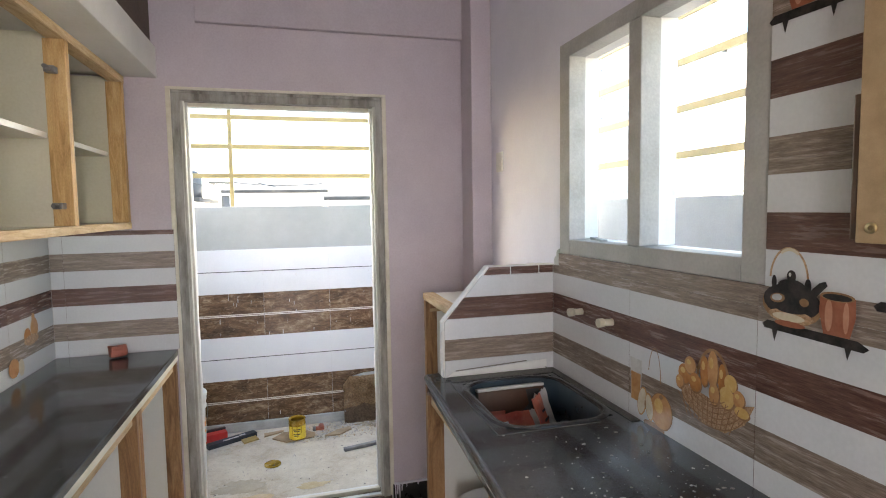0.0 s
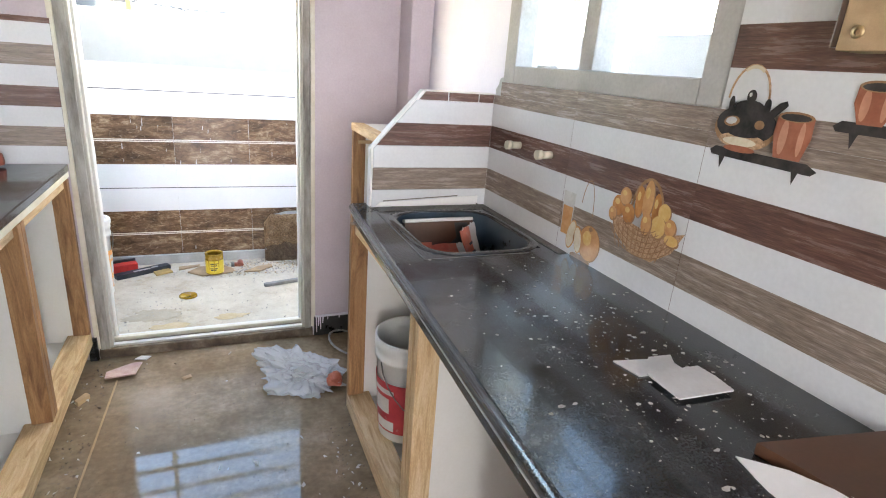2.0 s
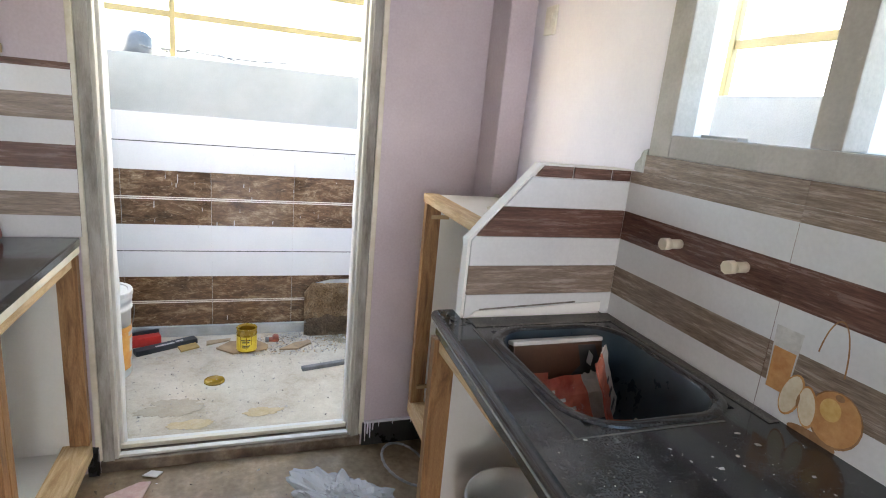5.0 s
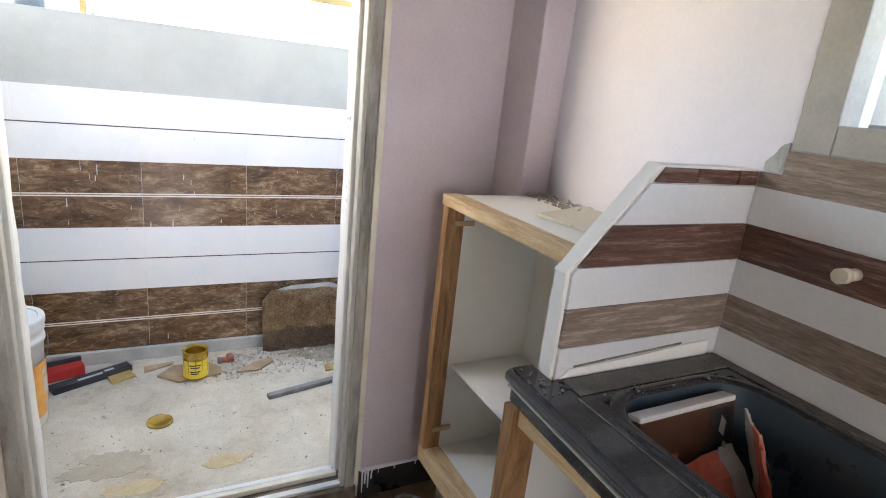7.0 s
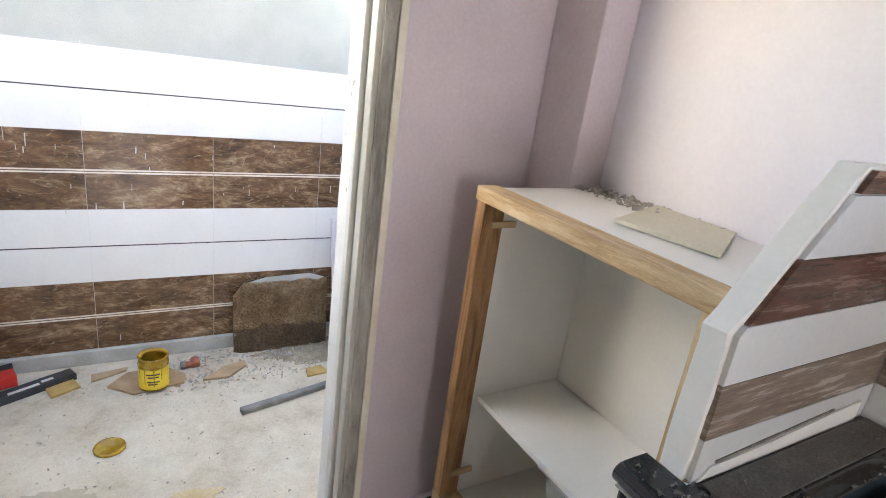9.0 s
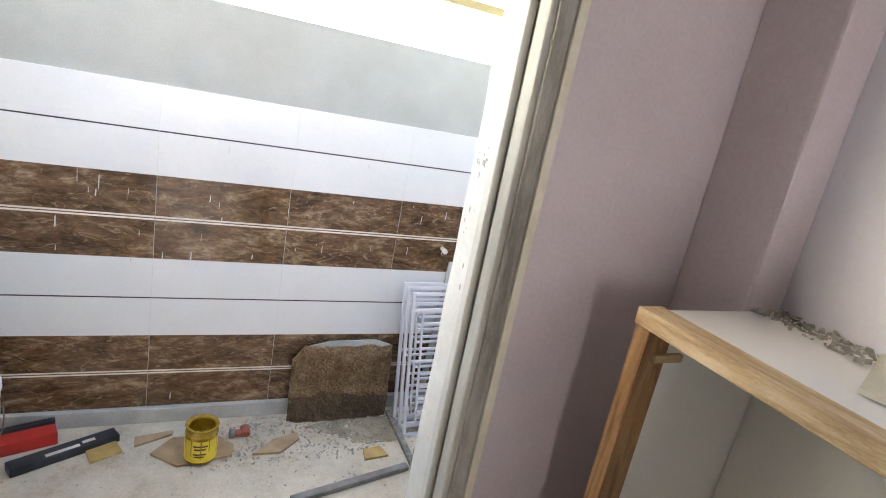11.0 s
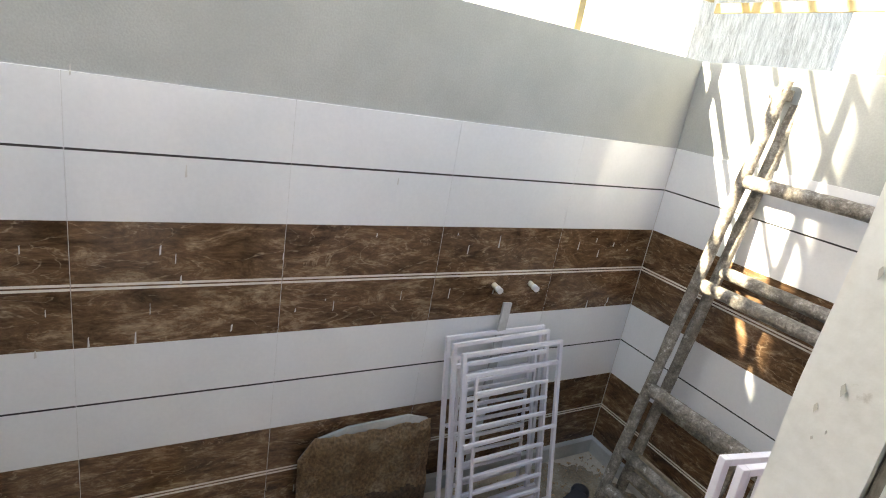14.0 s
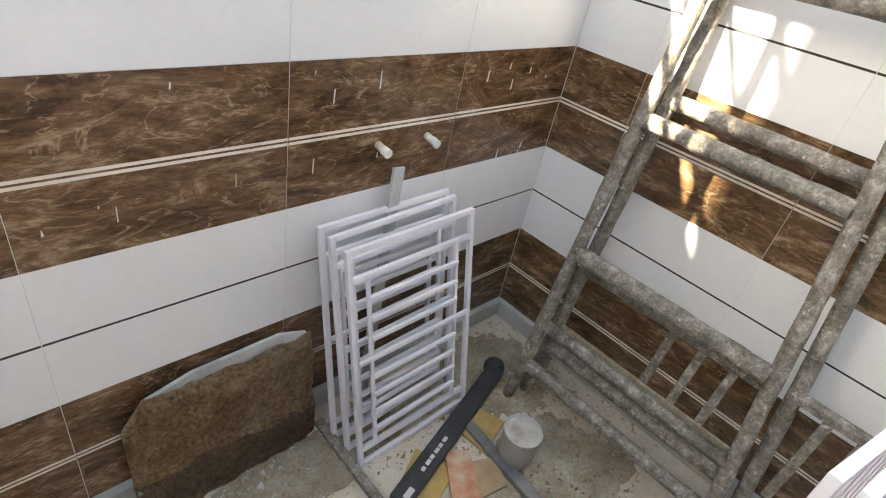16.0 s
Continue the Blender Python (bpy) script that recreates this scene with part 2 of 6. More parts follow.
LADDER_M = surface("paint_spattered_steel", [(0.085, 0.073, 0.056), (0.22, 0.195, 0.16), (0.45, 0.42, 0.375)], (0.55, 0.85), 26.0, bump=0.8, fine=160, ragged=0.8,
                   contrast=(0.36, 0.66), spots=((0.70, 0.68, 0.64), 42.0, 0.12), grain=0.22)
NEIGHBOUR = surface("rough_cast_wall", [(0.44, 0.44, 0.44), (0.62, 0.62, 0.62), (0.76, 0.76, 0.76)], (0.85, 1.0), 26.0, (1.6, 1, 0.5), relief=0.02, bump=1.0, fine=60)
FAR_WALL = surface("far_pale_wall", [(0.66, 0.66, 0.66), (0.75, 0.75, 0.76)], (0.8, 0.9), 1.0, bump=0.05)
FAR_ROOF = surface("far_grey_roof", [(0.035, 0.035, 0.038), (0.10, 0.098, 0.098)], (0.7, 0.9), 1.5, bump=0.1)
FAR_BLUE = surface("far_blue_tank", [(0.035, 0.04, 0.05), (0.07, 0.075, 0.09)], (0.5, 0.7), 2.0, bump=0.0)
EARTH = surface("dry_ground", [(0.17, 0.145, 0.11), (0.26, 0.225, 0.18)], (0.9, 1.0), 0.3, bump=0.2, fine=6.0)
LEAF = surface("leaf_green", [(0.035, 0.07, 0.02), (0.08, 0.12, 0.035)], (0.5, 0.7), 3.0, bump=0.0)
BARK = surface("bark", [(0.09, 0.065, 0.045), (0.16, 0.12, 0.085)], (0.8, 0.95), 9.0, bump=0.6)
CEILING_M = surface("ceiling_paint", [(0.46, 0.40, 0.41), (0.52, 0.46, 0.47)], (0.7, 0.85), 3.0, bump=0.08)
LOFT_DARK = surface("dark_brown_rough", [(0.085, 0.06, 0.045), (0.14, 0.105, 0.085)], (0.8, 0.95), 6.0, bump=0.4)
PLASTIC_WHITE = surface("white_bucket_plastic", [(0.70, 0.69, 0.66), (0.78, 0.77, 0.75)], (0.3, 0.5), 6.0, bump=0.04, spots=((0.45, 0.42, 0.38), 22.0, 0.03))
LABEL_RED = surface("red_label", [(0.42, 0.03, 0.04), (0.55, 0.06, 0.07)], (0.35, 0.55), 14.0, bump=0.03, spots=((0.7, 0.66, 0.64), 26.0, 0.06))
LABEL_ORANGE = surface("orange_label", [(0.75, 0.26, 0.04), (0.85, 0.50, 0.14)], (0.35, 0.5), 9.0, bump=0.02, spots=((0.8, 0.78, 0.76), 16.0, 0.12))
LABEL_YELLOW = surface("yellow_label", [(0.72, 0.52, 0.03), (0.80, 0.64, 0.07)], (0.3, 0.45), 14.0, bump=0.02)
PAINT_OCHRE = surface("ochre_enamel", [(0.26, 0.15, 0.01), (0.46, 0.28, 0.03)], (0.15, 0.35), 18.0, bump=0.1)
INK = surface("dark_print", [(0.02, 0.02, 0.02), (0.05, 0.05, 0.05)], (0.4, 0.6), 9.0, bump=0)
CARD = surface("off_white_card", [(0.55, 0.53, 0.51), (0.66, 0.64, 0.62)], (0.7, 0.85), 9.0, bump=0.1)
BROWN_BOARD = surface("brown_laminate_board", [(0.06, 0.026, 0.014), (0.10, 0.045, 0.024)], (0.3, 0.45), 6.0, bump=0.02)
OFFCUT = surface("tan_offcut", [(0.30, 0.20, 0.11), (0.46, 0.33, 0.20)], (0.7, 0.9), 12.0, bump=0.15, spots=((0.22, 0.18, 0.14), 30.0, 0.08))
OFFCUT_Y = surface("yellow_offcut", [(0.34, 0.21, 0.06), (0.50, 0.35, 0.13)], (0.6, 0.8), 12.0, bump=0.1, spots=((0.22, 0.17, 0.12), 30.0, 0.08))
BLACK_TOOL = surface("black_tool", [(0.014, 0.015, 0.018), (0.04, 0.042, 0.05)], (0.35, 0.6), 12.0, bump=0.05, spots=((0.4, 0.38, 0.36), 30.0, 0.02))
RED_TOOL = surface("red_plastic", [(0.45, 0.025, 0.02), (0.55, 0.05, 0.04)], (0.35, 0.5), 9.0, bump=0.02)
STEEL_BAR = surface("dusty_metal_bar", [(0.15, 0.145, 0.14), (0.28, 0.27, 0.26)], (0.45, 0.7), 14.0, bump=0.1, metal=0.3)
PIPE_WHITE = surface("cream_pipe_stub", [(0.60, 0.53, 0.40), (0.72, 0.66, 0.54)], (0.35, 0.5), 14.0, bump=0.03)
BRICK_RED = surface("red_packet", [(0.30, 0.075, 0.045), (0.42, 0.13, 0.075)], (0.4, 0.6), 12.0, bump=0.1, spots=((0.6, 0.55, 0.5), 20.0, 0.08))
PACKET_RED = surface("bright_torn_packet", [(0.50, 0.09, 0.05), (0.62, 0.20, 0.13)], (0.35, 0.55), 14.0, bump=0.1, spots=((0.70, 0.64, 0.60), 22.0, 0.12))
PACKET_FADED = surface("faded_orange_packet", [(0.46, 0.15, 0.07), (0.52, 0.27, 0.16), (0.56, 0.43, 0.31)], (0.6, 0.8), 16.0, bump=0.1, spots=((0.3, 0.25, 0.2), 30.0, 0.05))
RUBBLE = surface("rubble_dust", [(0.32, 0.29, 0.25), (0.55, 0.52, 0.48)], (0.85, 1.0), 18.0, bump=0.4, fine=200)
COPPER = surface("printed_copper", [(0.26, 0.085, 0.045), (0.38, 0.14, 0.08)], (0.14, 0.25), 20.0, bump=0)
COPPER_LIGHT = surface("printed_copper_light", [(0.46, 0.20, 0.12), (0.56, 0.28, 0.18)], (0.14, 0.25), 20.0, bump=0)
FRUIT = surface("printed_fruit", [(0.48, 0.23, 0.09), (0.60, 0.34, 0.15)], (0.14, 0.25), 34.0, bump=0)
FRUIT_DEEP = surface("printed_orange_fruit", [(0.38, 0.15, 0.05), (0.52, 0.24, 0.08)], (0.14, 0.25), 34.0, bump=0)
FRUIT_PALE = surface("printed_pale_fruit", [(0.62, 0.52, 0.36), (0.70, 0.62, 0.47)], (0.14, 0.25), 30.0, bump=0)
BASKET = surface("printed_wicker", [(0.36, 0.21, 0.115), (0.54, 0.35, 0.21)], (0.14, 0.25), 90.0, bump=0, grain=0.3, fine=240)
KETTLE_M = surface("printed_dark_kettle", [(0.018, 0.016, 0.016), (0.06, 0.05, 0.045)], (0.14, 0.25), 24.0, bump=0)
INK_BROWN = surface("printed_brown_shadow", [(0.26, 0.14, 0.07), (0.36, 0.21, 0.11)], (0.14, 0.25), 30.0, bump=0)
FRUIT_GOLD = surface("printed_golden_fruit", [(0.60, 0.36, 0.12), (0.70, 0.48, 0.20)], (0.14, 0.25), 40.0, bump=0)
GLASS_PRINT = surface("printed_glass", [(0.48, 0.47, 0.44), (0.60, 0.59, 0.56)], (0.14, 0.25), 30.0, bump=0)
BRASS = surface("brass", [(0.60, 0.46, 0.24), (0.70, 0.56, 0.32)], (0.25, 0.4), 12.0, bump=0, metal=1.0)
SWITCH_M = surface("switch_plate_plastic", [(0.70, 0.68, 0.64), (0.76, 0.74, 0.70)], (0.3, 0.4), 6.0, bump=0)

FILM = bpy.data.materials.new("thin_plastic_film")
FILM.use_nodes = True
_b = FILM.node_tree.nodes["Principled BSDF"]
_b.inputs["Base Color"].default_value = (0.80, 0.82, 0.85, 1)
_b.inputs["Roughness"].default_value = 0.15
_b.inputs["Alpha"].default_value = 0.38


# ---- building helpers ----
BASE = {}


def bx(bm, x0, x1, y0, y1, z0, z1, mi=0, bev=0.0):
    """A box between two corners, with its edges rounded off by bev."""
    vs = [bm.verts.new((x, y, z)) for x in (x0, x1) for y in (y0, y1) for z in (z0, z1)]
    fs = [bm.faces.new([vs[i] for i in q]) for q in ((0, 1, 3, 2), (4, 6, 7, 5), (0, 4, 5, 1), (2, 3, 7, 6), (0, 2, 6, 4), (1, 5, 7, 3))]
    for f in fs:
        f.material_index = mi
    if bev:
        es = {e for f in fs for e in f.edges}
        r = bmesh.ops.bevel(bm, geom=list(es), offset=bev, segments=2, affect="EDGES", profile=0.6)
        for f in r["faces"]:
            f.material_index = mi
    return fs


def boxes(*dims, bev=0.0):
    bm = bmesh.new()
    for d in dims:
        bx(bm, *d, bev=bev)
    return bm


def bar(bm, a, b, w, h=None, mi=0, bev=0.0, up=(0, 0, 1)):
    """A rectangular bar from a to b, w wide and h high."""
    a, b = Vector(a), Vector(b)
    d = (b - a).normalized()
    s = d.cross(Vector(up))
    s = s.normalized() if s.length > 1e-4 else Vector((1, 0, 0))
    u = s.cross(d)
    h = h or w
    start = len(bm.verts)
    fs = bx(bm, -w / 2, w / 2, 0, (b - a).length, -h / 2, h / 2, mi, bev)
    bm.verts.ensure_lookup_table()
    m = Matrix.Translation(a) @ Matrix((s, d, u)).transposed().to_4x4()
    for v in bm.verts[start:]:
        v.co = m @ v.co
    return fs


def rod(bm, a, b, r, seg=12, mi=0, r2=None):
    a, b = Vector(a), Vector(b)
    m = Matrix.Translation((a + b) / 2) @ (b - a).to_track_quat("Z", "Y").to_matrix().to_4x4()
    g = bmesh.ops.create_cone(bm, cap_ends=True, segments=seg, radius1=r, radius2=r if r2 is None else r2, depth=(b - a).length, matrix=m)
    for f in {f for v in g["verts"] for f in v.link_faces}:
        f.material_index = mi
        f.smooth = len(f.verts) == 4


def lathe(bm, prof, seg=32, mi=0, centre=(0, 0, 0)):
    """A turned shape: prof is a list of (radius, height)."""
    rings = []
    for r, z in prof:
        if r < 1e-6:
            rings.append([bm.verts.new((centre[0], centre[1], centre[2] + z))])
        else:
            rings.append([bm.verts.new((centre[0] + r * math.cos(2 * math.pi * i / seg), centre[1] + r * math.sin(2 * math.pi * i / seg), centre[2] + z)) for i in range(seg)])
    for p, q in zip(rings, rings[1:]):
        for i in range(seg):
            j = (i + 1) % seg
            if len(p) == 1 and len(q) == 1:
                continue
            vs = [p[0], q[j], q[i]] if len(p) == 1 else [p[i], p[j], q[0]] if len(q) == 1 else [p[i], p[j], q[j], q[i]]
            f = bm.faces.new(vs)
            f.smooth, f.material_index = True, mi
    return rings


def plate(bm, pts, thick, mi=0, axis=2):
    """A flat polygon pts (2D), thick along the axis, starting at 0."""
    def put(p, w):
        c = [p[0], p[1]]
        c.insert(axis, w)
        return bm.verts.new(c)
    lo, hi = [put(p, 0) for p in pts], [put(p, thick) for p in pts]
    fs = [bm.faces.new(lo), bm.faces.new(hi)]
    for i in range(len(pts)):
        j = (i + 1) % len(pts)
        fs.append(bm.faces.new((lo[i], lo[j], hi[j], hi[i])))
    for f in fs:
        f.material_index = mi
    return fs


def finish(name, bm, mats):
    bmesh.ops.recalc_face_normals(bm, faces=bm.faces[:])
    me = bpy.data.meshes.new(name)
    bm.to_mesh(me)
    bm.free()
    for m in mats if isinstance(mats, (list, tuple)) else [mats]:
        me.materials.append(m)
    return me


def thing(name, label, category, at=(0, 0, 0), turn=(0, 0, 0), group="", bm=None, mats=None, kind=""):
    """A top-level thing: an empty at its base, or one mesh in the empty's own axes."""
    ob = new(name, finish(name, bm, mats) if bm else None)
    ob.matrix_basis = BASE[ob.name] = pose(*at, *turn)
    return tagged(ob, label, category, group, kind)


def part(name, bm, mats, parent, label="", in_world=False):
    """One mesh under a thing or a part, given in the thing's axes, or in the world's."""
    ob = new(name, finish(name, bm, mats))
    ob.parent = parent
    m = BASE[parent.name]
    if in_world:
        ob.data.transform(m.inverted())
    BASE[ob.name] = m
    return tagged(ob, label)


def structure(name, bm, mats, label, category):
    ob = new(name, finish(name, bm, mats))
    BASE[ob.name] = Matrix.Identity(4)
    return tagged(ob, label, category, kind="structure")


def rough_up(bm, amount, scale, seed=0.0):
    for v in bm.verts:
        v.co += noise.noise_vector(v.co * scale + Vector((seed, seed * 2.1, seed * 0.7))) * amount


# ---- the structure ----
XW, XE, YS, YN, TOP = -0.925, 1.022, -1.6, 2.966, 2.75      # the kitchen's inner faces
YO, XO = 3.128, 1.137                                        # outer faces of its north and east walls
YB, XP, FW, PT = 4.245, 1.653, -0.02, 1.54                   # wash area: back wall, east parapet, floor, parapet top
DX0, DX1, DZ = -0.425, 0.525, 2.05                           # doorway in the north wall
WY0, WY1, WZ0, WZ1 = 1.2, 2.10, 1.335, 2.07                  # window in the east wall

g = -3.3
bm = bmesh.new()
bmesh.ops.create_grid(bm, x_segments=8, y_segments=8, size=400, matrix=Matrix.Translation((0, 0, g)))
structure("ground", bm, EARTH, "dry bare earth around the houses", "ground")
structure("floor_kitchen", boxes((XW - 0.1, XO, YS - 2.4, YO, -0.25, 0.0)), FLOOR_K, "glossy brown floor stained with dust and cement", "floor")
bm = boxes((-0.95, XO, YO, YB + 0.2, -0.25, FW), (XO, XP + 0.19, YS, YB + 0.2, -0.25, FW))
structure("floor_wash", bm, FLOOR_W, "pale wash area floor covered with cement dust", "floor")
structure("house_base", boxes((-1.04, XP + 0.19, YS - 2.4, YB + 0.19, g, -0.25)), LOFT_DARK, "plain storey below the kitchen", "wall")

wall_w = structure("wall_west", boxes((-1.04, XW, YS - 2.4, YO, 0.0, TOP)), LILAC, "lilac painted kitchen wall", "wall")
bm = boxes((XW, DX0, YN, YO, 0, TOP), (DX1, XO, YN, YO, 0, TOP), (DX0, DX1, YN, YO, DZ, TOP))
wall_n = structure("wall_north", bm, LILAC, "lilac painted wall with a doorway to the wash area", "wall")
bm = boxes((XE, XO, YS, WY0, 0, TOP), (XE, XO, WY1, YN, 0, TOP), (XE, XO, WY0, WY1, 0, WZ0), (XE, XO, WY0, WY1, WZ1, TOP))
wall_e = structure("wall_east", bm, PALE, "pale lilac kitchen wall with a two-light window", "wall")
structure("wall_south", boxes((XW, -0.86, YS - 0.12, YS, 0, TOP), (0.96, XO, YS - 0.12, YS, 0, TOP), (-0.86, 0.96, YS - 0.12, YS, 2.3, TOP)), PALE, "plain wall with an open doorway", "wall")
structure("wall_hall_south", boxes((XW, XO, YS - 2.4, YS - 2.28, 0, TOP)), PALE, "plain hall wall", "wall")
structure("wall_hall_east", boxes((XO - 0.115, XO, YS - 2.28, YS - 0.12, 0, TOP)), PALE, "plain hall wall", "wall")
structure("ceiling", boxes((-1.04, XO, YS - 2.4, YO, TOP, TOP + 0.12)), CEILING_M, "plain painted ceiling slab", "ceiling")
structure("ceiling_beam", boxes((-0.30, 0.92, YN - 0.03, YN, 2.335, TOP), bev=0.004), LILAC, "shallow lilac painted beam over the door", "beam")
structure("wall_pilaster", boxes((0.92, XE, 2.80, YN, 0, TOP), bev=0.006), LILAC, "lilac painted corner column", "column")
structure("baseboard", boxes((0.53, 0.92, YN - 0.012, YN, 0, 0.105), (-0.46, -0.425, YN - 0.02, YN, 0, 0.11), bev=0.002), SKIRT, "black stone skirting splashed with paint", "skirting")

# wash area walls: parapets on three sides
wall_b = structure("wall_wash_back", boxes((-0.95, XP + 0.19, YB, YB + 0.19, -0.25, PT), bev=0.003), PARAPET, "grey plastered parapet tiled below", "wall")
wall_p = structure("wall_wash_east", boxes((XP, XP + 0.19, YS, YB - 0.001, -0.25, PT - 0.002), bev=0.003), PARAPET, "grey plastered side parapet tiled below", "wall")
structure("wall_wash_west", boxes((-0.95, -0.75, YO, YB - 0.001, -0.25, PT - 0.002), bev=0.003), PARAPET, "grey plastered parapet of the wash area", "wall")
structure("wall_passage_end", boxes((XO, XP + 0.19, YS - 0.12, YS, -0.25, 3.0)), WHITE_PAINT, "plain wall closing the side passage", "wall")
bm = boxes((-0.95, XP, YB - 0.028, YB, FW, 0.043), (XP - 0.028, XP, YS, YB - 0.028, FW, 0.043), bev=0.004)
structure("wash_skirting", bm, CEMENT, "rough cement skirting below the tiles", "skirting")

# the house next door, past the back corner
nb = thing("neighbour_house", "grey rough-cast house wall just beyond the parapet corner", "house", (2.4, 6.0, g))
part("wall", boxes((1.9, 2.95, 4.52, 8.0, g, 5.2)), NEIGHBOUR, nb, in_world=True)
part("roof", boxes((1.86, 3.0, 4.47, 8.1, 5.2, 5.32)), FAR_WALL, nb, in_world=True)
# plain unseen block added to the west to keep sun off the yard
wb = thing("apartment_block", "unseen white block added to the west to shade the yard", "house", (-12.5, -1.0, g))
part("wall", boxes((-16.0, -9.0, -9.0, 6.74, g, 8.6)), FAR_WALL, wb, in_world=True)
part("roof", boxes((-16.1, -8.95, -9.1, 6.735, 8.6, 8.75)), FAR_ROOF, wb, in_world=True)

# ---- doorway: frame, beads, plastered reveal, threshold ----
door = thing("door_1", "open doorway with a raw grey frame and cream beads, no leaf", "doorway", (0.05, YN, 0), kind="structure")


def jamb(x_in, x_out, s):
    """One side of the doorway; s is the way into the wall."""
    a = lambda p, q: (min(p, q), max(p, q))
    bm = boxes((*a(x_in + s * 0.007, x_out), 3.067, YO + 0.006, FW, 1.992))
    bmesh.ops.subdivide_edges(bm, edges=[e for e in bm.edges if e.calc_length() > 1.0], cuts=50)
    rough_up(bm, 0.0035, 9.0, 2.0 + s)
    part("plaster_reveal", bm, JAMB_WHITE, door, "stained white plaster", in_world=True)
    part("groove", boxes((*a(x_in + s * 0.016, x_out), 3.0565, 3.0665, 0.06, 1.99)), GROOVE_DARK, door, "dark rough groove", in_world=True)
    part("stop_bead", boxes((*a(x_in - s * 0.001, x_in + s * 0.04), 3.031, 3.056, 0.07, 1.99), bev=0.004), JAMB_CLEAN, door, "off-white bead", in_world=True)
    part("frame_post", boxes((*a(x_in + s * 0.014, x_out), 3.012, 3.0305, 0.0, 2.0), bev=0.002), GROOVE_DARK, door, in_world=True)
    part("frame_post", boxes((*a(x_in + s * 0.006, x_out), 2.976, 3.0115, 0.0, 2.0), bev=0.004), FRAME_PALE, door, in_world=True)
    part("frame_face", boxes((*a(x_in + s * 0.018, x_out - s * 0.008), 2.9665, 2.9755, 0.03, 2.03), bev=0.003), FRAME_GREY, door, in_world=True)
    part("edge_bead", boxes((*a(x_out - s * 0.0075, x_out + s * 0.012), 2.9615, 2.9745, 0.05, 2.045), bev=0.003), CREAM, door, "cream bead", in_world=True)


jamb(0.467, DX1, 1)
jamb(-0.362, DX0, -1)
rnd = random.Random(31)
for z0, n in ((1.27, 12), (1.16, 4), (1.05, 2)):
    for _ in range(n):
        y, z = rnd.uniform(3.075, 3.12), z0 + rnd.gauss(0, 0.014)
        w, h = rnd.uniform(0.0005, 0.0022), rnd.uniform(0.001, 0.006)
        bm = bmesh.new()
        plate(bm, [(y - w, z), (y, z - h), (y + w, z + h * 0.4), (y + w * 0.2, z + h)], 0.0015, axis=0)
        for v in bm.verts:
            v.co.x += 0.4715
        part("scuff", bm, FRAME_PALE, door, "dark scuff in the plaster", in_world=True)
part("plaster_reveal", boxes((DX0, DX1, 3.067, YO + 0.003, 1.993, DZ), bev=0.003), JAMB_WHITE, door, "stained white plaster", in_world=True)
part("stop_bead", boxes((-0.36, 0.461, 3.030, 3.056, 1.985, 2.02), bev=0.004), CREAM, door, "cream bead", in_world=True)
part("frame_head", boxes((DX0, DX1, 2.976, 3.0295, 2.0005, DZ), bev=0.003), FRAME_GREY, door, in_world=True)
part("frame_face", boxes((-0.411, 0.511, 2.9665, 2.9755, 2.0305, 2.0445), bev=0.003), FRAME_GREY, door, in_world=True)
part("edge_bead", boxes((-0.437, 0.537, 2.9615, 2.9745, 2.0455, 2.058), bev=0.003), CREAM, door, "cream bead", in_world=True)
part("threshold", boxes((DX0, DX1, 2.962, 3.09, -0.02, 0.044), bev=0.006), SILL_BROWN, door, "muddy brown threshold", in_world=True)
part("sill_strip", boxes((-0.385, 0.485, 2.980, 3.004, 0.0445, 0.056), bev=0.003), JAMB_CLEAN, door, in_world=True)
part("sill_strip", boxes((-0.375, 0.475, 3.034, 3.055, 0.0445, 0.064), bev=0.003), CREAM, door, "cream sill strip", in_world=True)
part("sill_strip", boxes((-0.362, 0.468, 3.068, 3.088, 0.0445, 0.054), bev=0.003), JAMB_WHITE, door, in_world=True)
part("step_dust", boxes((-0.36, 0.462, 3.0905, YO + 0.008, -0.02, 0.034), bev=0.006), FLOOR_W, door, "dusty cement edge", in_world=True)

# ---- window of two lights ----
win = thing("window_1", "unglazed two-light window with a grey primed frame", "window", (XE, 1.65, WZ0), kind="structure")
FRX = (XE - 0.004, XE + 0.06)
for n, d in (("frame_stile", (WY0, 1.268, WZ0, WZ1)), ("frame_stile", (2.030, WY1, WZ0, WZ1)), ("mullion", (1.627, 1.686, 1.389, 2.0175)),
             ("frame_rail", (1.2685, 2.0295, WZ0, 1.388)), ("frame_rail", (1.2685, 2.0295, 2.018, WZ1))):
    part(n, boxes((*FRX, *d), bev=0.004), WIN_GREY, win, in_world=True)
for y0, y1 in ((2.043, WY1), (1.633, 1.685), (WY0, 1.268)):
    part("reveal", boxes((XE + 0.0605, XO + 0.004, y0, y1, 1.389, 2.022), bev=0.003), WHITE_PAINT, win, "white plaster reveal", in_world=True)
part("sill", boxes((XE + 0.0605, XO + 0.02, WY0, WY1, WZ0, 1.386), bev=0.003), WHITE_PAINT, win, "white plaster sill", in_world=True)
part("head", boxes((XE + 0.0605, XO + 0.003, WY0, WY1, 2.0235, WZ1), bev=0.003), WHITE_PAINT, win, in_world=True)

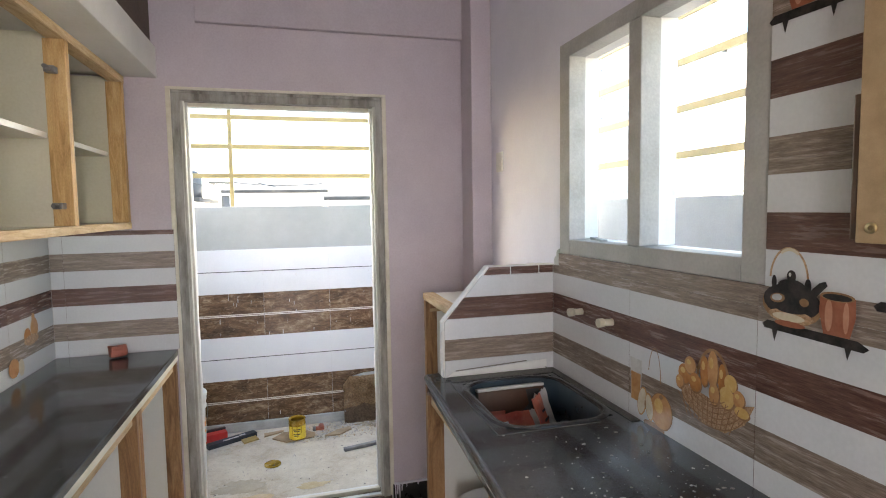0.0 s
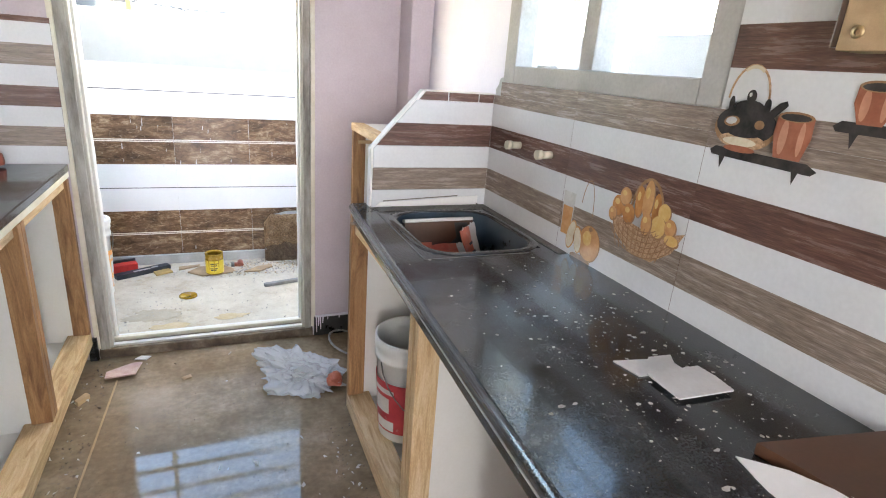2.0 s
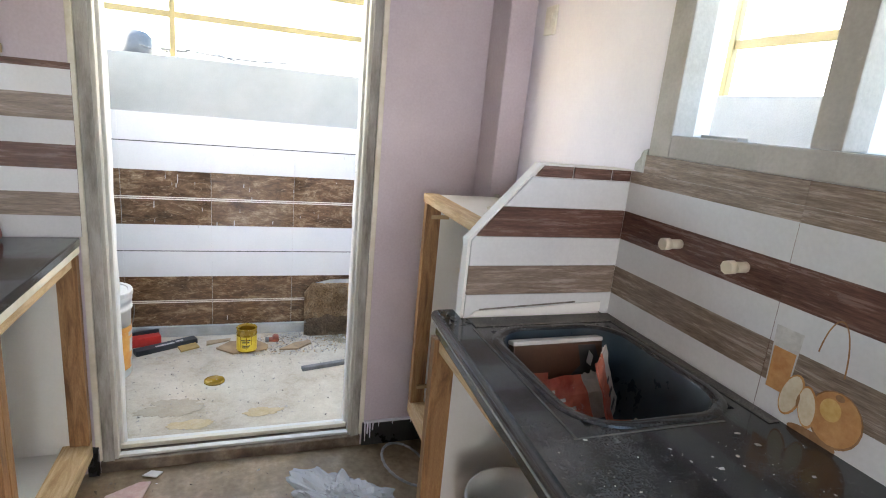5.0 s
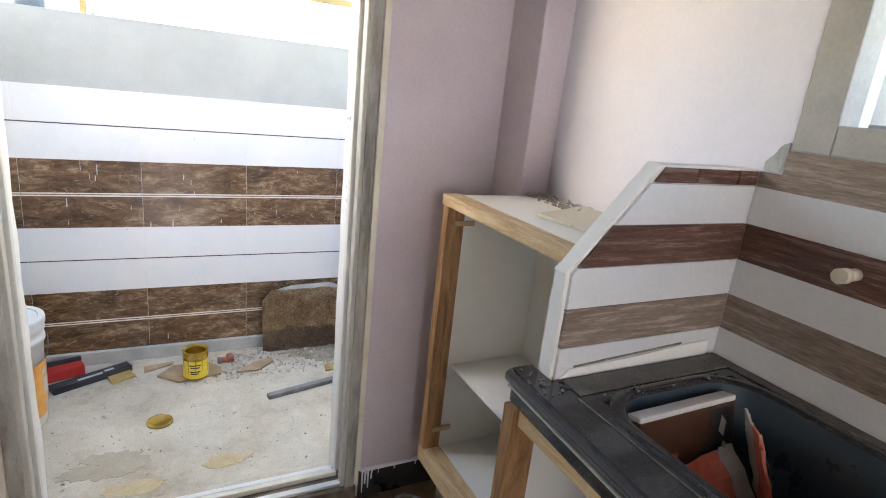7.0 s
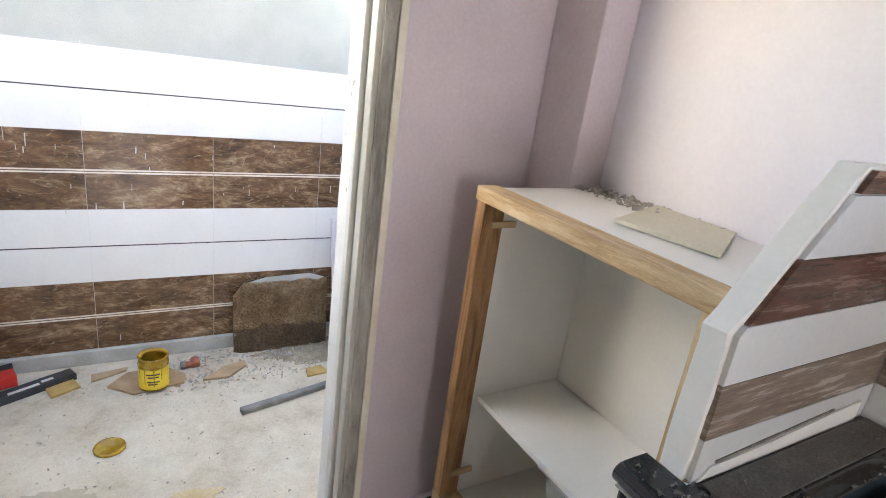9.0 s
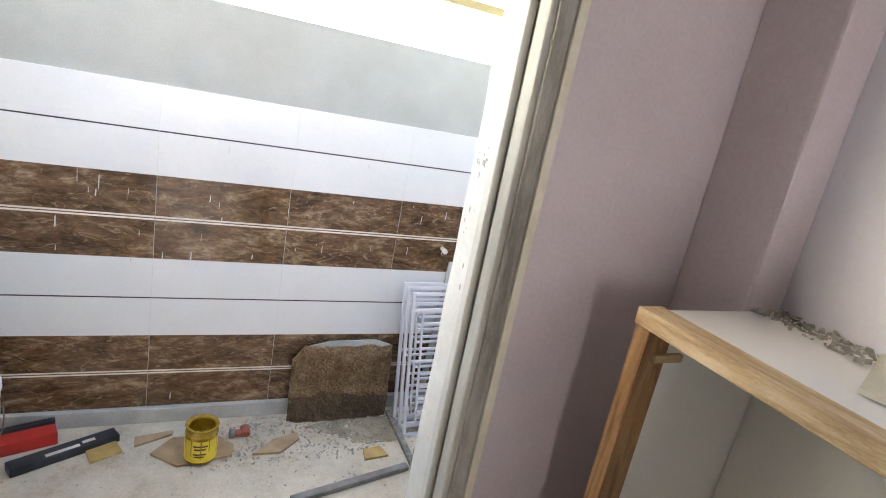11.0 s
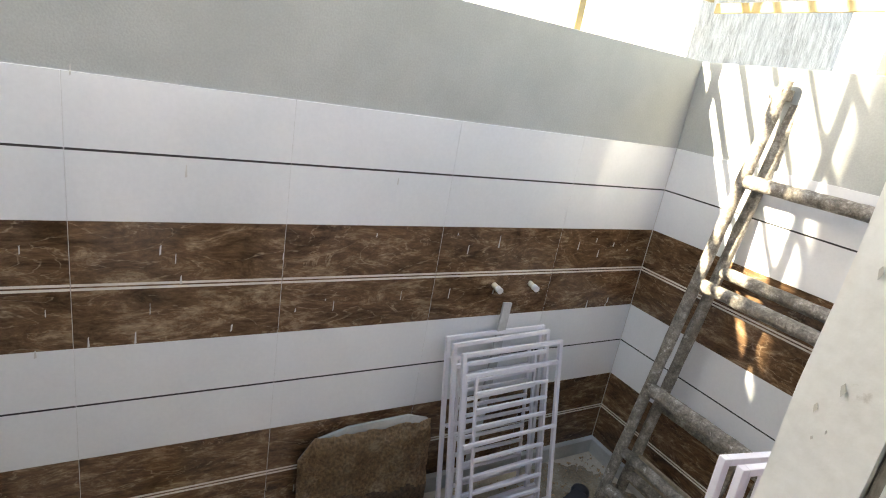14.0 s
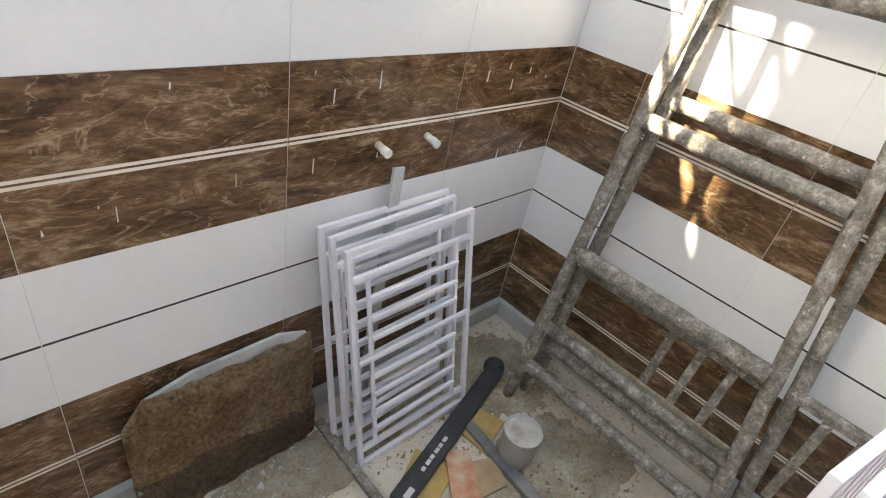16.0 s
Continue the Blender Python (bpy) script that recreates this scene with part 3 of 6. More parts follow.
bm = bmesh.new()
plate(bm, [(2.101, 1.291), (2.138, 1.292), (2.142, 1.310), (2.128, 1.324), (2.112, 1.345), (2.101, 1.350)], 0.007, axis=0)
bmesh.ops.subdivide_edges(bm, edges=bm.edges[:], cuts=3)
rough_up(bm, 0.003, 45.0, 1.0)
for v in bm.verts:
    v.co.x += XE - 0.006
part("cement_patch", bm, CEMENT, win, "rough grey cement at the frame's corner", in_world=True)
bm = bmesh.new()
bar(bm, (XO - 0.03, 2.02, 1.391), (XE + 0.03, 1.86, 1.391), 0.022, 0.009, bev=0.001)
thing("wood_sliver", "thin grey sliver of wood on the window sill", "offcut", bm=bm, mats=CEMENT)

# ---- steel grilles on the parapets ----


def grille(name, x0, x1, y0, y1, posts, low):
    ob = thing(name, "cream-yellow painted steel grille standing on the parapet", "grille", (x0, y0, PT), group="parapet grilles")
    for k in range(5):
        z = low + 0.199 * k
        bm = bmesh.new()
        bar(bm, (x0, y0, z), (x1, y1, z), 0.012, 0.032, bev=0.002)
        part("bar", bm, YELLOW_STEEL, ob, in_world=True)
    for x, y in posts:
        part("post", boxes((x - 0.013, x + 0.013, y - 0.013, y + 0.013, PT - 0.01, 2.55), bev=0.002), YELLOW_STEEL, ob, in_world=True)
    return ob


grille("grille", -0.75, XP + 0.06, YB + 0.075, YB + 0.075, [(-0.315, YB + 0.075), (1.145, YB + 0.075)], 1.752)
grille("grille", XP + 0.075, XP + 0.075, YS, YB + 0.066, [(XP + 0.075, 3.74), (XP + 0.075, 2.62), (XP + 0.075, 0.4)], 1.72)

# ---- kitchen fittings ----
# east counter
counter = thing("worktop", "black granite worktop with dust and paint drops, sink cut in", "worktop", (0.77, 0.3, 0.86))
SX0, SX1, SY0, SY1 = 0.628, 0.958, 1.655, 2.058        # sink opening
def edge_x(y):
    """The worktop's front edge runs a little askew to the wall."""
    return 0.476 + 0.05 * (y - 0.9)


bm = bmesh.new()
gx, gy = [0.0, 0.584, SX0, SX1, XE - 0.010], [YS, SY0, SY1, 2.1435, 2.205]
cells = [(i, j) for i in range(4) for j in range(4) if (i, j) != (2, 1) and (j < 3 or i == 0)]
gv = {}
for i, j in cells:
    for p, q in ((i, j), (i + 1, j), (i + 1, j + 1), (i, j + 1)):
        if (p, q) not in gv:
            gv[p, q] = [bm.verts.new((gx[p] if p else edge_x(gy[q]), gy[q], z)) for z in (0.868, 0.9)]
for i, j in cells:
    cs = [(i, j), (i + 1, j), (i + 1, j + 1), (i, j + 1)]
    for k in (0, 1):
        bm.faces.new([gv[c][k] for c in cs])
    for c, d, nbr in ((cs[0], cs[1], (i, j - 1)), (cs[1], cs[2], (i + 1, j)), (cs[2], cs[3], (i, j + 1)), (cs[3], cs[0], (i - 1, j))):
        if nbr not in cells:
            bm.faces.new((gv[c][0], gv[d][0], gv[d][1], gv[c][1]))
part("slab", bm, GRANITE, counter, in_world=True)
bm = bmesh.new()
rod(bm, (edge_x(YS), YS, 0.885), (edge_x(2.205), 2.205, 0.885), 0.0145, 14)
part("nosing", bm, GRANITE, counter, "polished rounded edge", in_world=True)
bm = bmesh.new()
bar(bm, (edge_x(YS) + 0.012, YS, 0.851), (edge_x(2.2) + 0.012, 2.2, 0.851), 0.028, 0.032, bev=0.006)
part("edge_strip", bm, GRANITE, counter, "lower polished edge strip", in_world=True)
# pale strip imitating the highlight along the polished edge
bm = bmesh.new()
bar(bm, (edge_x(YS) + 0.002, YS, 0.8686), (edge_x(2.2) + 0.002, 2.2, 0.8686), 0.022, 0.003)
part("glue_line", bm, CEMENT, counter, "pale strip painted for the highlight between the edge strips", in_world=True)
for d in ((0.590, 0.5935, 1.6245, 2.078, 0.9002, 0.9012), (0.5865, 0.90, 1.6205, 1.624, 0.9002, 0.9012)):
    part("sink_flange_line", boxes(d), GRANITE_DUSTY, counter, "dusty line round the sink cut-out", in_world=True)
dust = thing("granite_dust", "grey cement dust on the worktop behind the sink", "dust", (0, 0, 0), kind="stuff",
             bm=boxes((0.60, XE - 0.014, 2.084, 2.136, 0.9003, 0.9035), (0.982, XE - 0.014, 1.60, 2.083, 0.9003, 0.903), bev=0.0012), mats=GRANITE_DUSTY)

sink = thing("sink", "dark blue-black sink bowl set in the granite", "sink", (0.78, 1.84, 0.72))


def rounded(x0, x1, y0, y1, r, seg=6):
    pts = []
    for cx, cy, a0 in ((x1 - r, y1 - r, 0), (x0 + r, y1 - r, 90), (x0 + r, y0 + r, 180), (x1 - r, y0 + r, 270)):
        pts += [(cx + r * math.cos(radians(a0 + 90 * i / seg)), cy + r * math.sin(radians(a0 + 90 * i / seg))) for i in range(seg + 1)]
    return pts


bm = bmesh.new()
rings = []
for grow, z in ((0.024, 0.9005), (0.020, 0.9022), (0.002, 0.9022), (-0.004, 0.898), (-0.010, 0.80), (-0.026, 0.735), (-0.07, 0.722)):
    r = 0.085 + grow
    rings.append([bm.verts.new((x, y, z)) for x, y in rounded(SX0 - grow, SX1 + grow, SY0 - grow, SY1 + grow, max(r, 0.03))])
for p, q in zip(rings, rings[1:]):
    for i in range(len(p)):
        f = bm.faces.new((p[i], p[(i + 1) % len(p)], q[(i + 1) % len(p)], q[i]))
        f.smooth = True
bm.faces.new(rings[-1])
for f in bm.faces:
    if min(v.co.z for v in f.verts) > 0.895:
        f.material_index = 1
part("bowl", bm, [SINK, GRANITE], sink, in_world=True)
bm = bmesh.new()
lathe(bm, [(0.0, 0.003), (0.03, 0.003), (0.034, 0.0)], 20, centre=(0.78, 1.84, 0.7225))
part("drain", bm, STEEL_BAR, sink, in_world=True)

# rubbish in the sink
t1 = thing("tile_offcut", "thick brown marbled tile with cream edge in the sink", "tile", (0.788, 1.985, 0.728), (-13, 0, 1))
part("body", boxes((-0.122, 0.122, -0.013, 0.013, 0, 0.155), bev=0.002), BROWN_BOARD, t1)
part("edge", boxes((-0.123, 0.123, -0.0145, 0.0145, 0.1555, 0.166), bev=0.003), CARD, t1, "cream edge")
bm = bmesh.new()
plate(bm, [(0.035, 0.03), (0.055, 0.012), (0.11, 0.02), (0.118, 0.09), (0.10, 0.148), (0.052, 0.15), (0.06, 0.10), (0.028, 0.075)], 0.001, axis=1)
for v in bm.verts:
    v.co.y -= 0.0145
part("dark_patch", bm, INK, t1, "black marbled patch")
bm = bmesh.new()
for x, z, w, h in ((0.07, 0.05, 0.018, 0.008), (0.085, 0.115, 0.01, 0.02), (0.06, 0.03, 0.012, 0.006), (0.09, 0.075, 0.007, 0.012)):
    plate(bm, [(x - w, z - h * 0.4), (x + w * 0.3, z - h), (x + w, z + h * 0.3), (x - w * 0.2, z + h)], 0.0008, axis=1)
for v in bm.verts:
    v.co.y -= 0.0156
part("pale_fleck", bm, CARD, t1, "pale marble flecks")
bm = bmesh.new()
plate(bm, [(-0.092, 0.058), (-0.032, 0.055), (-0.030, 0.088), (-0.094, 0.09)], 0.0012, axis=1)
for v in bm.verts:
    v.co.y -= 0.0146
part("sticker", bm, PACKET_RED, t1, "red sticker")


def torn_carton(label, at, turn, w, h, seed, white=0.35):
    """A crumpled carton panel, red with a torn white end and printed bars."""
    ob = thing("torn_packet", label, "packet", at, turn, "packets in the sink")
    for nm, x0, x1, mat in (("panel", -w / 2, w / 2 - white * w, PACKET_RED), ("torn_end", w / 2 - white * w + 0.0005, w / 2, CARD)):
        bm = bmesh.new()
        bmesh.ops.create_grid(bm, x_segments=8, y_segments=7, size=0.5)
        for v in bm.verts:
            u, q = v.co.x + 0.5, v.co.y + 0.5
            ragged = 0.012 * noise.noise(Vector((u * 9, seed, 0))) * (q > 0.9)
            v.co = Vector((x0 + (x1 - x0) * u, q * h + ragged, 0.009 * noise.noise(Vector(((x0 + (x1 - x0) * u) * 26, q * h * 26, seed)))))
        bmesh.ops.solidify(bm, geom=bm.faces[:], thickness=0.004)
        part(nm, bm, mat, ob)
    for k in range(3):
        part("print_bar", boxes((-w * 0.32, -w * 0.32 + w * (0.42 - 0.1 * k), h * (0.25 + 0.2 * k), h * (0.25 + 0.2 * k) + 0.008, 0.0075, 0.0085)), CARD if seed % 2 else INK, ob)
    return ob


torn_carton("crumpled red carton with a torn white end in the sink", (0.775, 1.90, 0.735), (52, 0, 6), 0.235, 0.105, 1, 0.2)
torn_carton("torn red and white packet leaning on the sink wall", (0.892, 1.90, 0.738), (72, 0, 48), 0.13, 0.155, 2, 0.45)
torn_carton("flattened red packet on the sink bottom", (0.80, 1.775, 0.732), (14, 0, -8), 0.24, 0.10, 3, 0.1)

# splash partition at the counter's end
sp = thing("splash_partition", "low tiled partition with a chamfered white plaster edge", "partition", (0.8, 2.15, 0.9))
prof = [(0.585, 0.9), (XE, 0.9), (XE, 1.292), (0.755, 1.292), (0.585, 1.098)]
bm = bmesh.new()
plate(bm, prof, 0.034, axis=1)
for v in bm.verts:
    v.co.y += 2.152
bmesh.ops.subdivide_edges(bm, edges=bm.edges[:], cuts=9)
rough_up(bm, 0.004, 30.0, 5.0)
part("core", bm, WHITE_PAINT, sp, "rough white plaster", in_world=True)


def banded(z0, z1):
    """Colour bands of the kitchen tiles between two heights: white, grey, white, red."""
    out, z = [], z0
    while z < z1 - 1e-4:
        k = math.floor((z - 0.885) / 0.075 + 1e-6)
        e = min(z1, 0.885 + (k + 1) * 0.075)
        out.append((z, e, (0, 1, 0, 2)[k % 4]))
        z = e
    return out


# tiles on the partition's front, cut along the chamfer
def left_edge(z):
    return 0.592 if z <= 1.098 else 0.592 + (z - 1.098) * 0.170 / 0.194


for z0, z1, k in banded(0.9, 1.26):
    bm = bmesh.new()
    levels = [z0 + 0.0006] + ([1.098] if z0 < 1.098 < z1 else []) + [z1 - 0.0006]
    pts = [(left_edge(z), z) for z in levels] + [(XE - 0.0081, z1 - 0.0006), (XE - 0.0081, z0 + 0.0006)]
    plate(bm, pts, 0.007, axis=1)
    for v in bm.verts:
        v.co.y += 2.1445
    part("tile_band", bm, (K_WHITE, K_GREY, K_RED)[k], sp, in_world=True)
for x0, x1 in ((0.742, 0.842), (0.848, 0.955), (0.961, XE - 0.0085)):
    bm = bmesh.new()
    plate(bm, [(x0, 1.2615), (x1, 1.2615), (x1, 1.2885), (max(x0, 0.764), 1.2885)], 0.007, axis=1)
    for v in bm.verts:
        v.co.y += 2.1445
    part("tile_band", bm, K_RED, sp, "dark cap strip", in_world=True)
bm = bmesh.new()
plate(bm, [(0.60, 0.9005), (0.985, 0.9005), (0.985, 0.934), (0.90, 0.931), (0.76, 0.922), (0.62, 0.918)], 0.003, axis=1)
for v in bm.verts:
    v.co.y += 2.141
part("cement_fillet", bm, WHITE_PAINT, sp, "smeared pale cement fillet", in_world=True)
bm = bmesh.new()
bar(bm, (0.63, 2.1435, 0.921), (0.905, 2.1435, 0.935), 0.0025, 0.0035)
part("gap", bm, GROOVE_DARK, sp, "dark gap above the fillet", in_world=True)

# base frames below the counters
def base_unit(name, label, x_front, x_back, y0, y1, side, shelf=None, post0=True, post1=True):
    """An open base unit: pine frame at the front, white boards inside. side: +1 when its front looks to -x."""
    ob = thing(name, label, "cabinet", ((x_front + x_back) / 2, (y0 + y1) / 2, 0), group="base cabinets")
    a = lambda p, q: (min(p, q), max(p, q))
    d = 0.06 * side
    if post0:
        part("stile", boxes((*a(x_front, x_front + d), y0, y0 + 0.032, 0.15, 0.833), bev=0.002), [TEAK if side < 0 else PINE], ob, in_world=True)
    if post1:
        part("stile", boxes((*a(x_front, x_front + d), y1 - 0.032, y1, 0.15, 0.833), bev=0.002), [TEAK if side < 0 or y1 > 2 else PINE], ob, in_world=True)
    part("bottom_rail", boxes((*a(x_front, x_front + 0.085 * side), y0, y1, 0.085, 0.148), bev=0.003), PINE_Y, ob, in_world=True)
    part("top_rail", boxes((*a(x_front + 0.012 * side, x_front + d), y0 + 0.033, y1 - 0.033, 0.80, 0.833), bev=0.002), PINE_Y, ob, in_world=True)
    part("base_board", boxes((*a(x_front + 0.086 * side, x_back), y0, y1, 0.10, 0.12)), LAMINATE, ob, in_world=True)
    part("back_board", boxes((*a(x_back - 0.012 * side, x_back), y0, y1, 0.1205, 0.833)), LAMINATE, ob, in_world=True)
    for y in (y0 + 0.006, y1 - 0.018):
        part("side_board", boxes((*a(x_front + d + 0.001 * side, x_back - 0.013 * side), y, y + 0.012, 0.1205, 0.833)), LAMINATE, ob, in_world=True)
    part("plinth", boxes((*a(x_front + 0.06 * side, x_front + 0.08 * side), y0, y1, 0.0, 0.0845)), SILL_BROWN, ob, "dark dusty plinth", in_world=True)
    return ob


E_LAB = "open base cabinet, raw pine frame and white boards, under the granite"
base_unit("base_cabinet", E_LAB, 0.53, XE - 0.003, 1.505, 2.20, 1)
base_unit("base_cabinet", E_LAB, 0.53, XE - 0.003, 0.86, 1.503, 1)
base_unit("base_cabinet", E_LAB, 0.53, XE - 0.003, 0.10, 0.858, 1)
base_unit("base_cabinet", E_LAB, 0.53, XE - 0.003, -0.9, 0.098, 1)

# west counter
wc = thing("worktop", "dusty black granite worktop on the opposite side", "worktop", (-0.68, 1.0, 0.86))
part("slab", boxes((XW + 0.009, -0.436, YS, YN - 0.010, 0.862, 0.89), bev=0.004), GRANITE, wc, in_world=True)
part("edge_strip", boxes((-0.462, -0.438, YS, YN - 0.012, 0.838, 0.8615), bev=0.004), CREAM, wc, "pale unpolished edge", in_world=True)
W_LAB = "open base cabinet, brown stained stiles and pale rails, white boards inside"
base_unit("base_cabinet", W_LAB, -0.44, XW + 0.003, 2.315, 2.945, -1)
base_unit("base_cabinet", W_LAB, -0.44, XW + 0.003, 1.655, 2.313, -1)
base_unit("base_cabinet", W_LAB, -0.44, XW + 0.003, 0.9, 1.653, -1)
base_unit("base_cabinet", W_LAB, -0.44, XW + 0.003, -0.2, 0.898, -1)

# tall niche cabinet beyond the partition
nc = thing("niche_cabinet", "open wall-side cabinet, pine front frame, white boards and loose shelves", "cabinet", (0.85, 2.5, 0))
NX = 0.673
NB = 0.235
part("stile", boxes((NX, NX + 0.055, 2.778, 2.81, NB + 0.053, 1.075), bev=0.002), TEAK, nc, in_world=True)
part("stile", boxes((NX, NX + 0.055, 2.21, 2.245, NB + 0.053, 1.075), bev=0.002), PINE, nc, in_world=True)
part("top_rail", boxes((NX - 0.004, NX + 0.05, 2.21, 2.812, 1.0755, 1.106), bev=0.002), PINE_Y, nc, in_world=True)
part("bottom_rail", boxes((NX, NX + 0.06, 2.21, 2.812, NB, NB + 0.0525), bev=0.002), PINE_Y, nc, in_world=True)
for y in (2.785, 2.215):
    part("side_board", boxes((NX + 0.056, XE - 0.002, y, y + 0.012, NB + 0.02, 1.075)), LAMINATE, nc, in_world=True)
part("back_board", boxes((XE - 0.016, XE - 0.003, 2.228, 2.784, NB + 0.02, 1.075)), LAMINATE, nc, in_world=True)
part("top_board", boxes((NX + 0.051, XE - 0.002, 2.192, 2.80, 1.085, 1.104), bev=0.001), LAMINATE, nc, in_world=True)
part("shelf", boxes((NX + 0.075, XE - 0.018, 2.228, 2.7845, 0.560, 0.575), bev=0.001), LAMINATE, nc, in_world=True)
part("base_board", boxes((NX + 0.061, XE - 0.018, 2.228, 2.7845, NB + 0.03, NB + 0.047), bev=0.001), LAMINATE, nc, in_world=True)
part("plinth", boxes((NX + 0.075, NX + 0.095, 2.2, 2.8, 0.0, NB - 0.0005)), SILL_BROWN, nc, in_world=True)
for z in (0.352, 1.02):
    part("cleat", boxes((NX + 0.02, NX + 0.085, 2.768, 2.7775, z, z + 0.014), bev=0.001), PLY, nc, "small wooden cleat", in_world=True)
bm = bmesh.new()
bx(bm, -0.13, 0.13, -0.13, 0.13, 0, 0.008, bev=0.001)
thing("loose_board", "grey board offcut leaning inside the cabinet", "board", (0.815, 2.40, NB + 0.168), (0, 74, 6), bm=bm, mats=CEMENT)
bm = bmesh.new()
plate(bm, [(0.793, 2.53), (0.828, 2.335), (1.005, 2.425), (1.008, 2.615)], 0.008)
thing("loose_board", "thin cream board lying on top of the cabinet", "board", (0, 0, 1.1065), bm=bm, mats=BOARD_CREAM)

# upper cabinet and loft on the west wall
uc = thing("wall_cabinet", "open wall cabinet, raw wood frame, cream back and white shelf", "cabinet", (-0.75, 2.0, 1.44))
UX = -0.592
for y0, y1 in ((2.905, 2.94), (2.315, 2.35), (1.70, 1.735), (1.10, 1.135), (0.5, 0.535)):
    part("stile", boxes((UX - 0.06, UX, y0, y1, 1.4655, 2.055), bev=0.002), HONEY, uc, in_world=True)
    part("side_board", boxes((XW + 0.012, UX - 0.061, y0 + 0.01, y1 - 0.01, 1.4655, 2.075)), BOARD_CREAM, uc, in_world=True)
part("bottom_rail", boxes((UX - 0.05, UX + 0.002, 0.5, 2.942, 1.438, 1.465), bev=0.002), PINE_Y, uc, in_world=True)
part("top_rail", boxes((UX - 0.05, UX + 0.002, 0.5, 2.942, 2.0555, 2.085), bev=0.002), PINE_Y, uc, in_world=True)
part("bottom_board", boxes((XW + 0.012, UX - 0.051, 0.5, 2.94, 1.445, 1.463)), BOARD_CREAM, uc, in_world=True)
part("back_board", boxes((XW + 0.001, XW + 0.011, 0.5, 2.94, 1.44, 2.085)), BOARD_CREAM, uc, in_world=True)
for y0, y1 in ((2.342, 2.913), (1.727, 2.323), (1.127, 1.708), (0.527, 1.108)):
    part("shelf", boxes((XW + 0.013, UX - 0.065, y0, y1, 1.745, 1.763), bev=0.001), LAMINATE, uc, in_world=True)
for y in (2.302, 1.687):
    for z in (1.53, 1.955):
        bm = bmesh.new()
        bx(bm, UX - 0.05, UX - 0.02, y - 0.02, y + 0.012, z - 0.01, z + 0.01, bev=0.003)
        rod(bm, (UX - 0.035, y - 0.05, z), (UX - 0.035, y, z), 0.007)
        part("hinge", bm, STEEL_BAR, uc, "grey steel hinge", in_world=True)
structure("loft_slab", boxes((XW, -0.465, YS, YN - 0.001, 2.09, 2.222), bev=0.004), WHITE_PAINT, "white painted storage loft slab", "loft")
# flat dark brown panel filling the space above the loft slab
structure("loft_front", boxes((-0.505, -0.485, YS, YN - 0.002, 2.2225, TOP)), LOFT_DARK, "dark brown panel across the front of the storage loft", "loft")

# ---- small things in the kitchen ----
def bucket(name, label, at, r0, r1, h, label_mat, lid=False, turn=0, tilt=(0, 0), band=(0.1, 0.62)):
    ob = thing(name, label, "bucket", at, (*tilt, turn))
    bm = bmesh.new()
    lathe(bm, [(0, 0.002), (r0 - 0.004, 0.0), (r0, 0.004), (r1 - 0.004, h * 0.80), (r1 + 0.003, h * 0.805), (r1 + 0.003, h * 0.84), (r1, h * 0.845), (r1, h * 0.90), (r1 + 0.004, h * 0.905),
               (r1 + 0.005, h), (r1 - 0.002, h), (r1 - 0.004, h * 0.9), (r0 - 0.006, 0.008), (0, 0.008)])
    part("body", bm, PLASTIC_WHITE, ob)
    bm = bmesh.new()
    seg, za, zb = 40, h * band[0], h * band[1]
    rr = lambda z: r0 + (r1 - r0) * z / (h * 0.8) + 0.0012
    ring = [[bm.verts.new((rr(z) * math.cos(a), rr(z) * math.sin(a), z)) for z in (za, zb)] for a in [radians(100 + 230 * i / seg) for i in range(seg + 1)]]
    for p, q in zip(ring, ring[1:]):
        bm.faces.new((p[0], q[0], q[1], p[1])).smooth = True
    part("label", bm, label_mat, ob, "printed paper label")
    bm = bmesh.new()
    for za, zb, a0, a1 in ((0.30, 0.46, 165, 205), (0.12, 0.22, 170, 215), (0.5, 0.55, 160, 215)):
        r = [[bm.verts.new(((rr(z * h) + 0.001) * math.cos(a), (rr(z * h) + 0.001) * math.sin(a), z * h)) for z in (za, zb)] for a in [radians(a0 + (a1 - a0) * i / 8) for i in range(9)]]
        for p, q in zip(r, r[1:]):
            bm.faces.new((p[0], q[0], q[1], p[1]))
    part("print_bar", bm, CARD, ob)
    bm = bmesh.new()
    pts = [Vector(((r1 + 0.006) * math.cos(a), 0.3 * h * math.sin(-a) * 0 - (r1 + 0.01) * math.sin(a) * 0.35 - 0.0, h * 0.82 - 0.5 * h * math.sin(a))) for a in [math.pi * i / 14 for i in range(15)]]
    pts = [Vector((p.x, -math.sqrt(max(0.0, (r1 + 0.009) ** 2 - p.x ** 2)), p.z)) for p in pts]
    for p, q in zip(pts, pts[1:]):
        rod(bm, p, q, 0.0022, 6)
    part("handle", bm, STEEL_BAR, ob, "thin wire handle")
    if lid:
        bm = bmesh.new()
        lathe(bm, [(0, h + 0.004), (r1 - 0.015, h + 0.004), (r1 - 0.012, h + 0.009), (r1 + 0.006, h + 0.009), (r1 + 0.008, h + 0.002), (r1 + 0.008, h - 0.014), (r1 + 0.0055, h - 0.014)])
        for f in bm.faces:
            f.smooth = False
        part("lid", bm, PLASTIC_WHITE, ob, "closed white lid smeared with putty")
    return ob


bucket("paint_bucket", "white plastic bucket with a torn red label inside the cabinet", (0.685, 1.93, 0.1485), 0.098, 0.118, 0.375, LABEL_RED, turn=10)
bucket("paint_bucket", "lidded white paint bucket with an orange label, beside the wall", (-0.585, 3.79, FW), 0.105, 0.121, 0.435, LABEL_ORANGE, lid=True, turn=180)

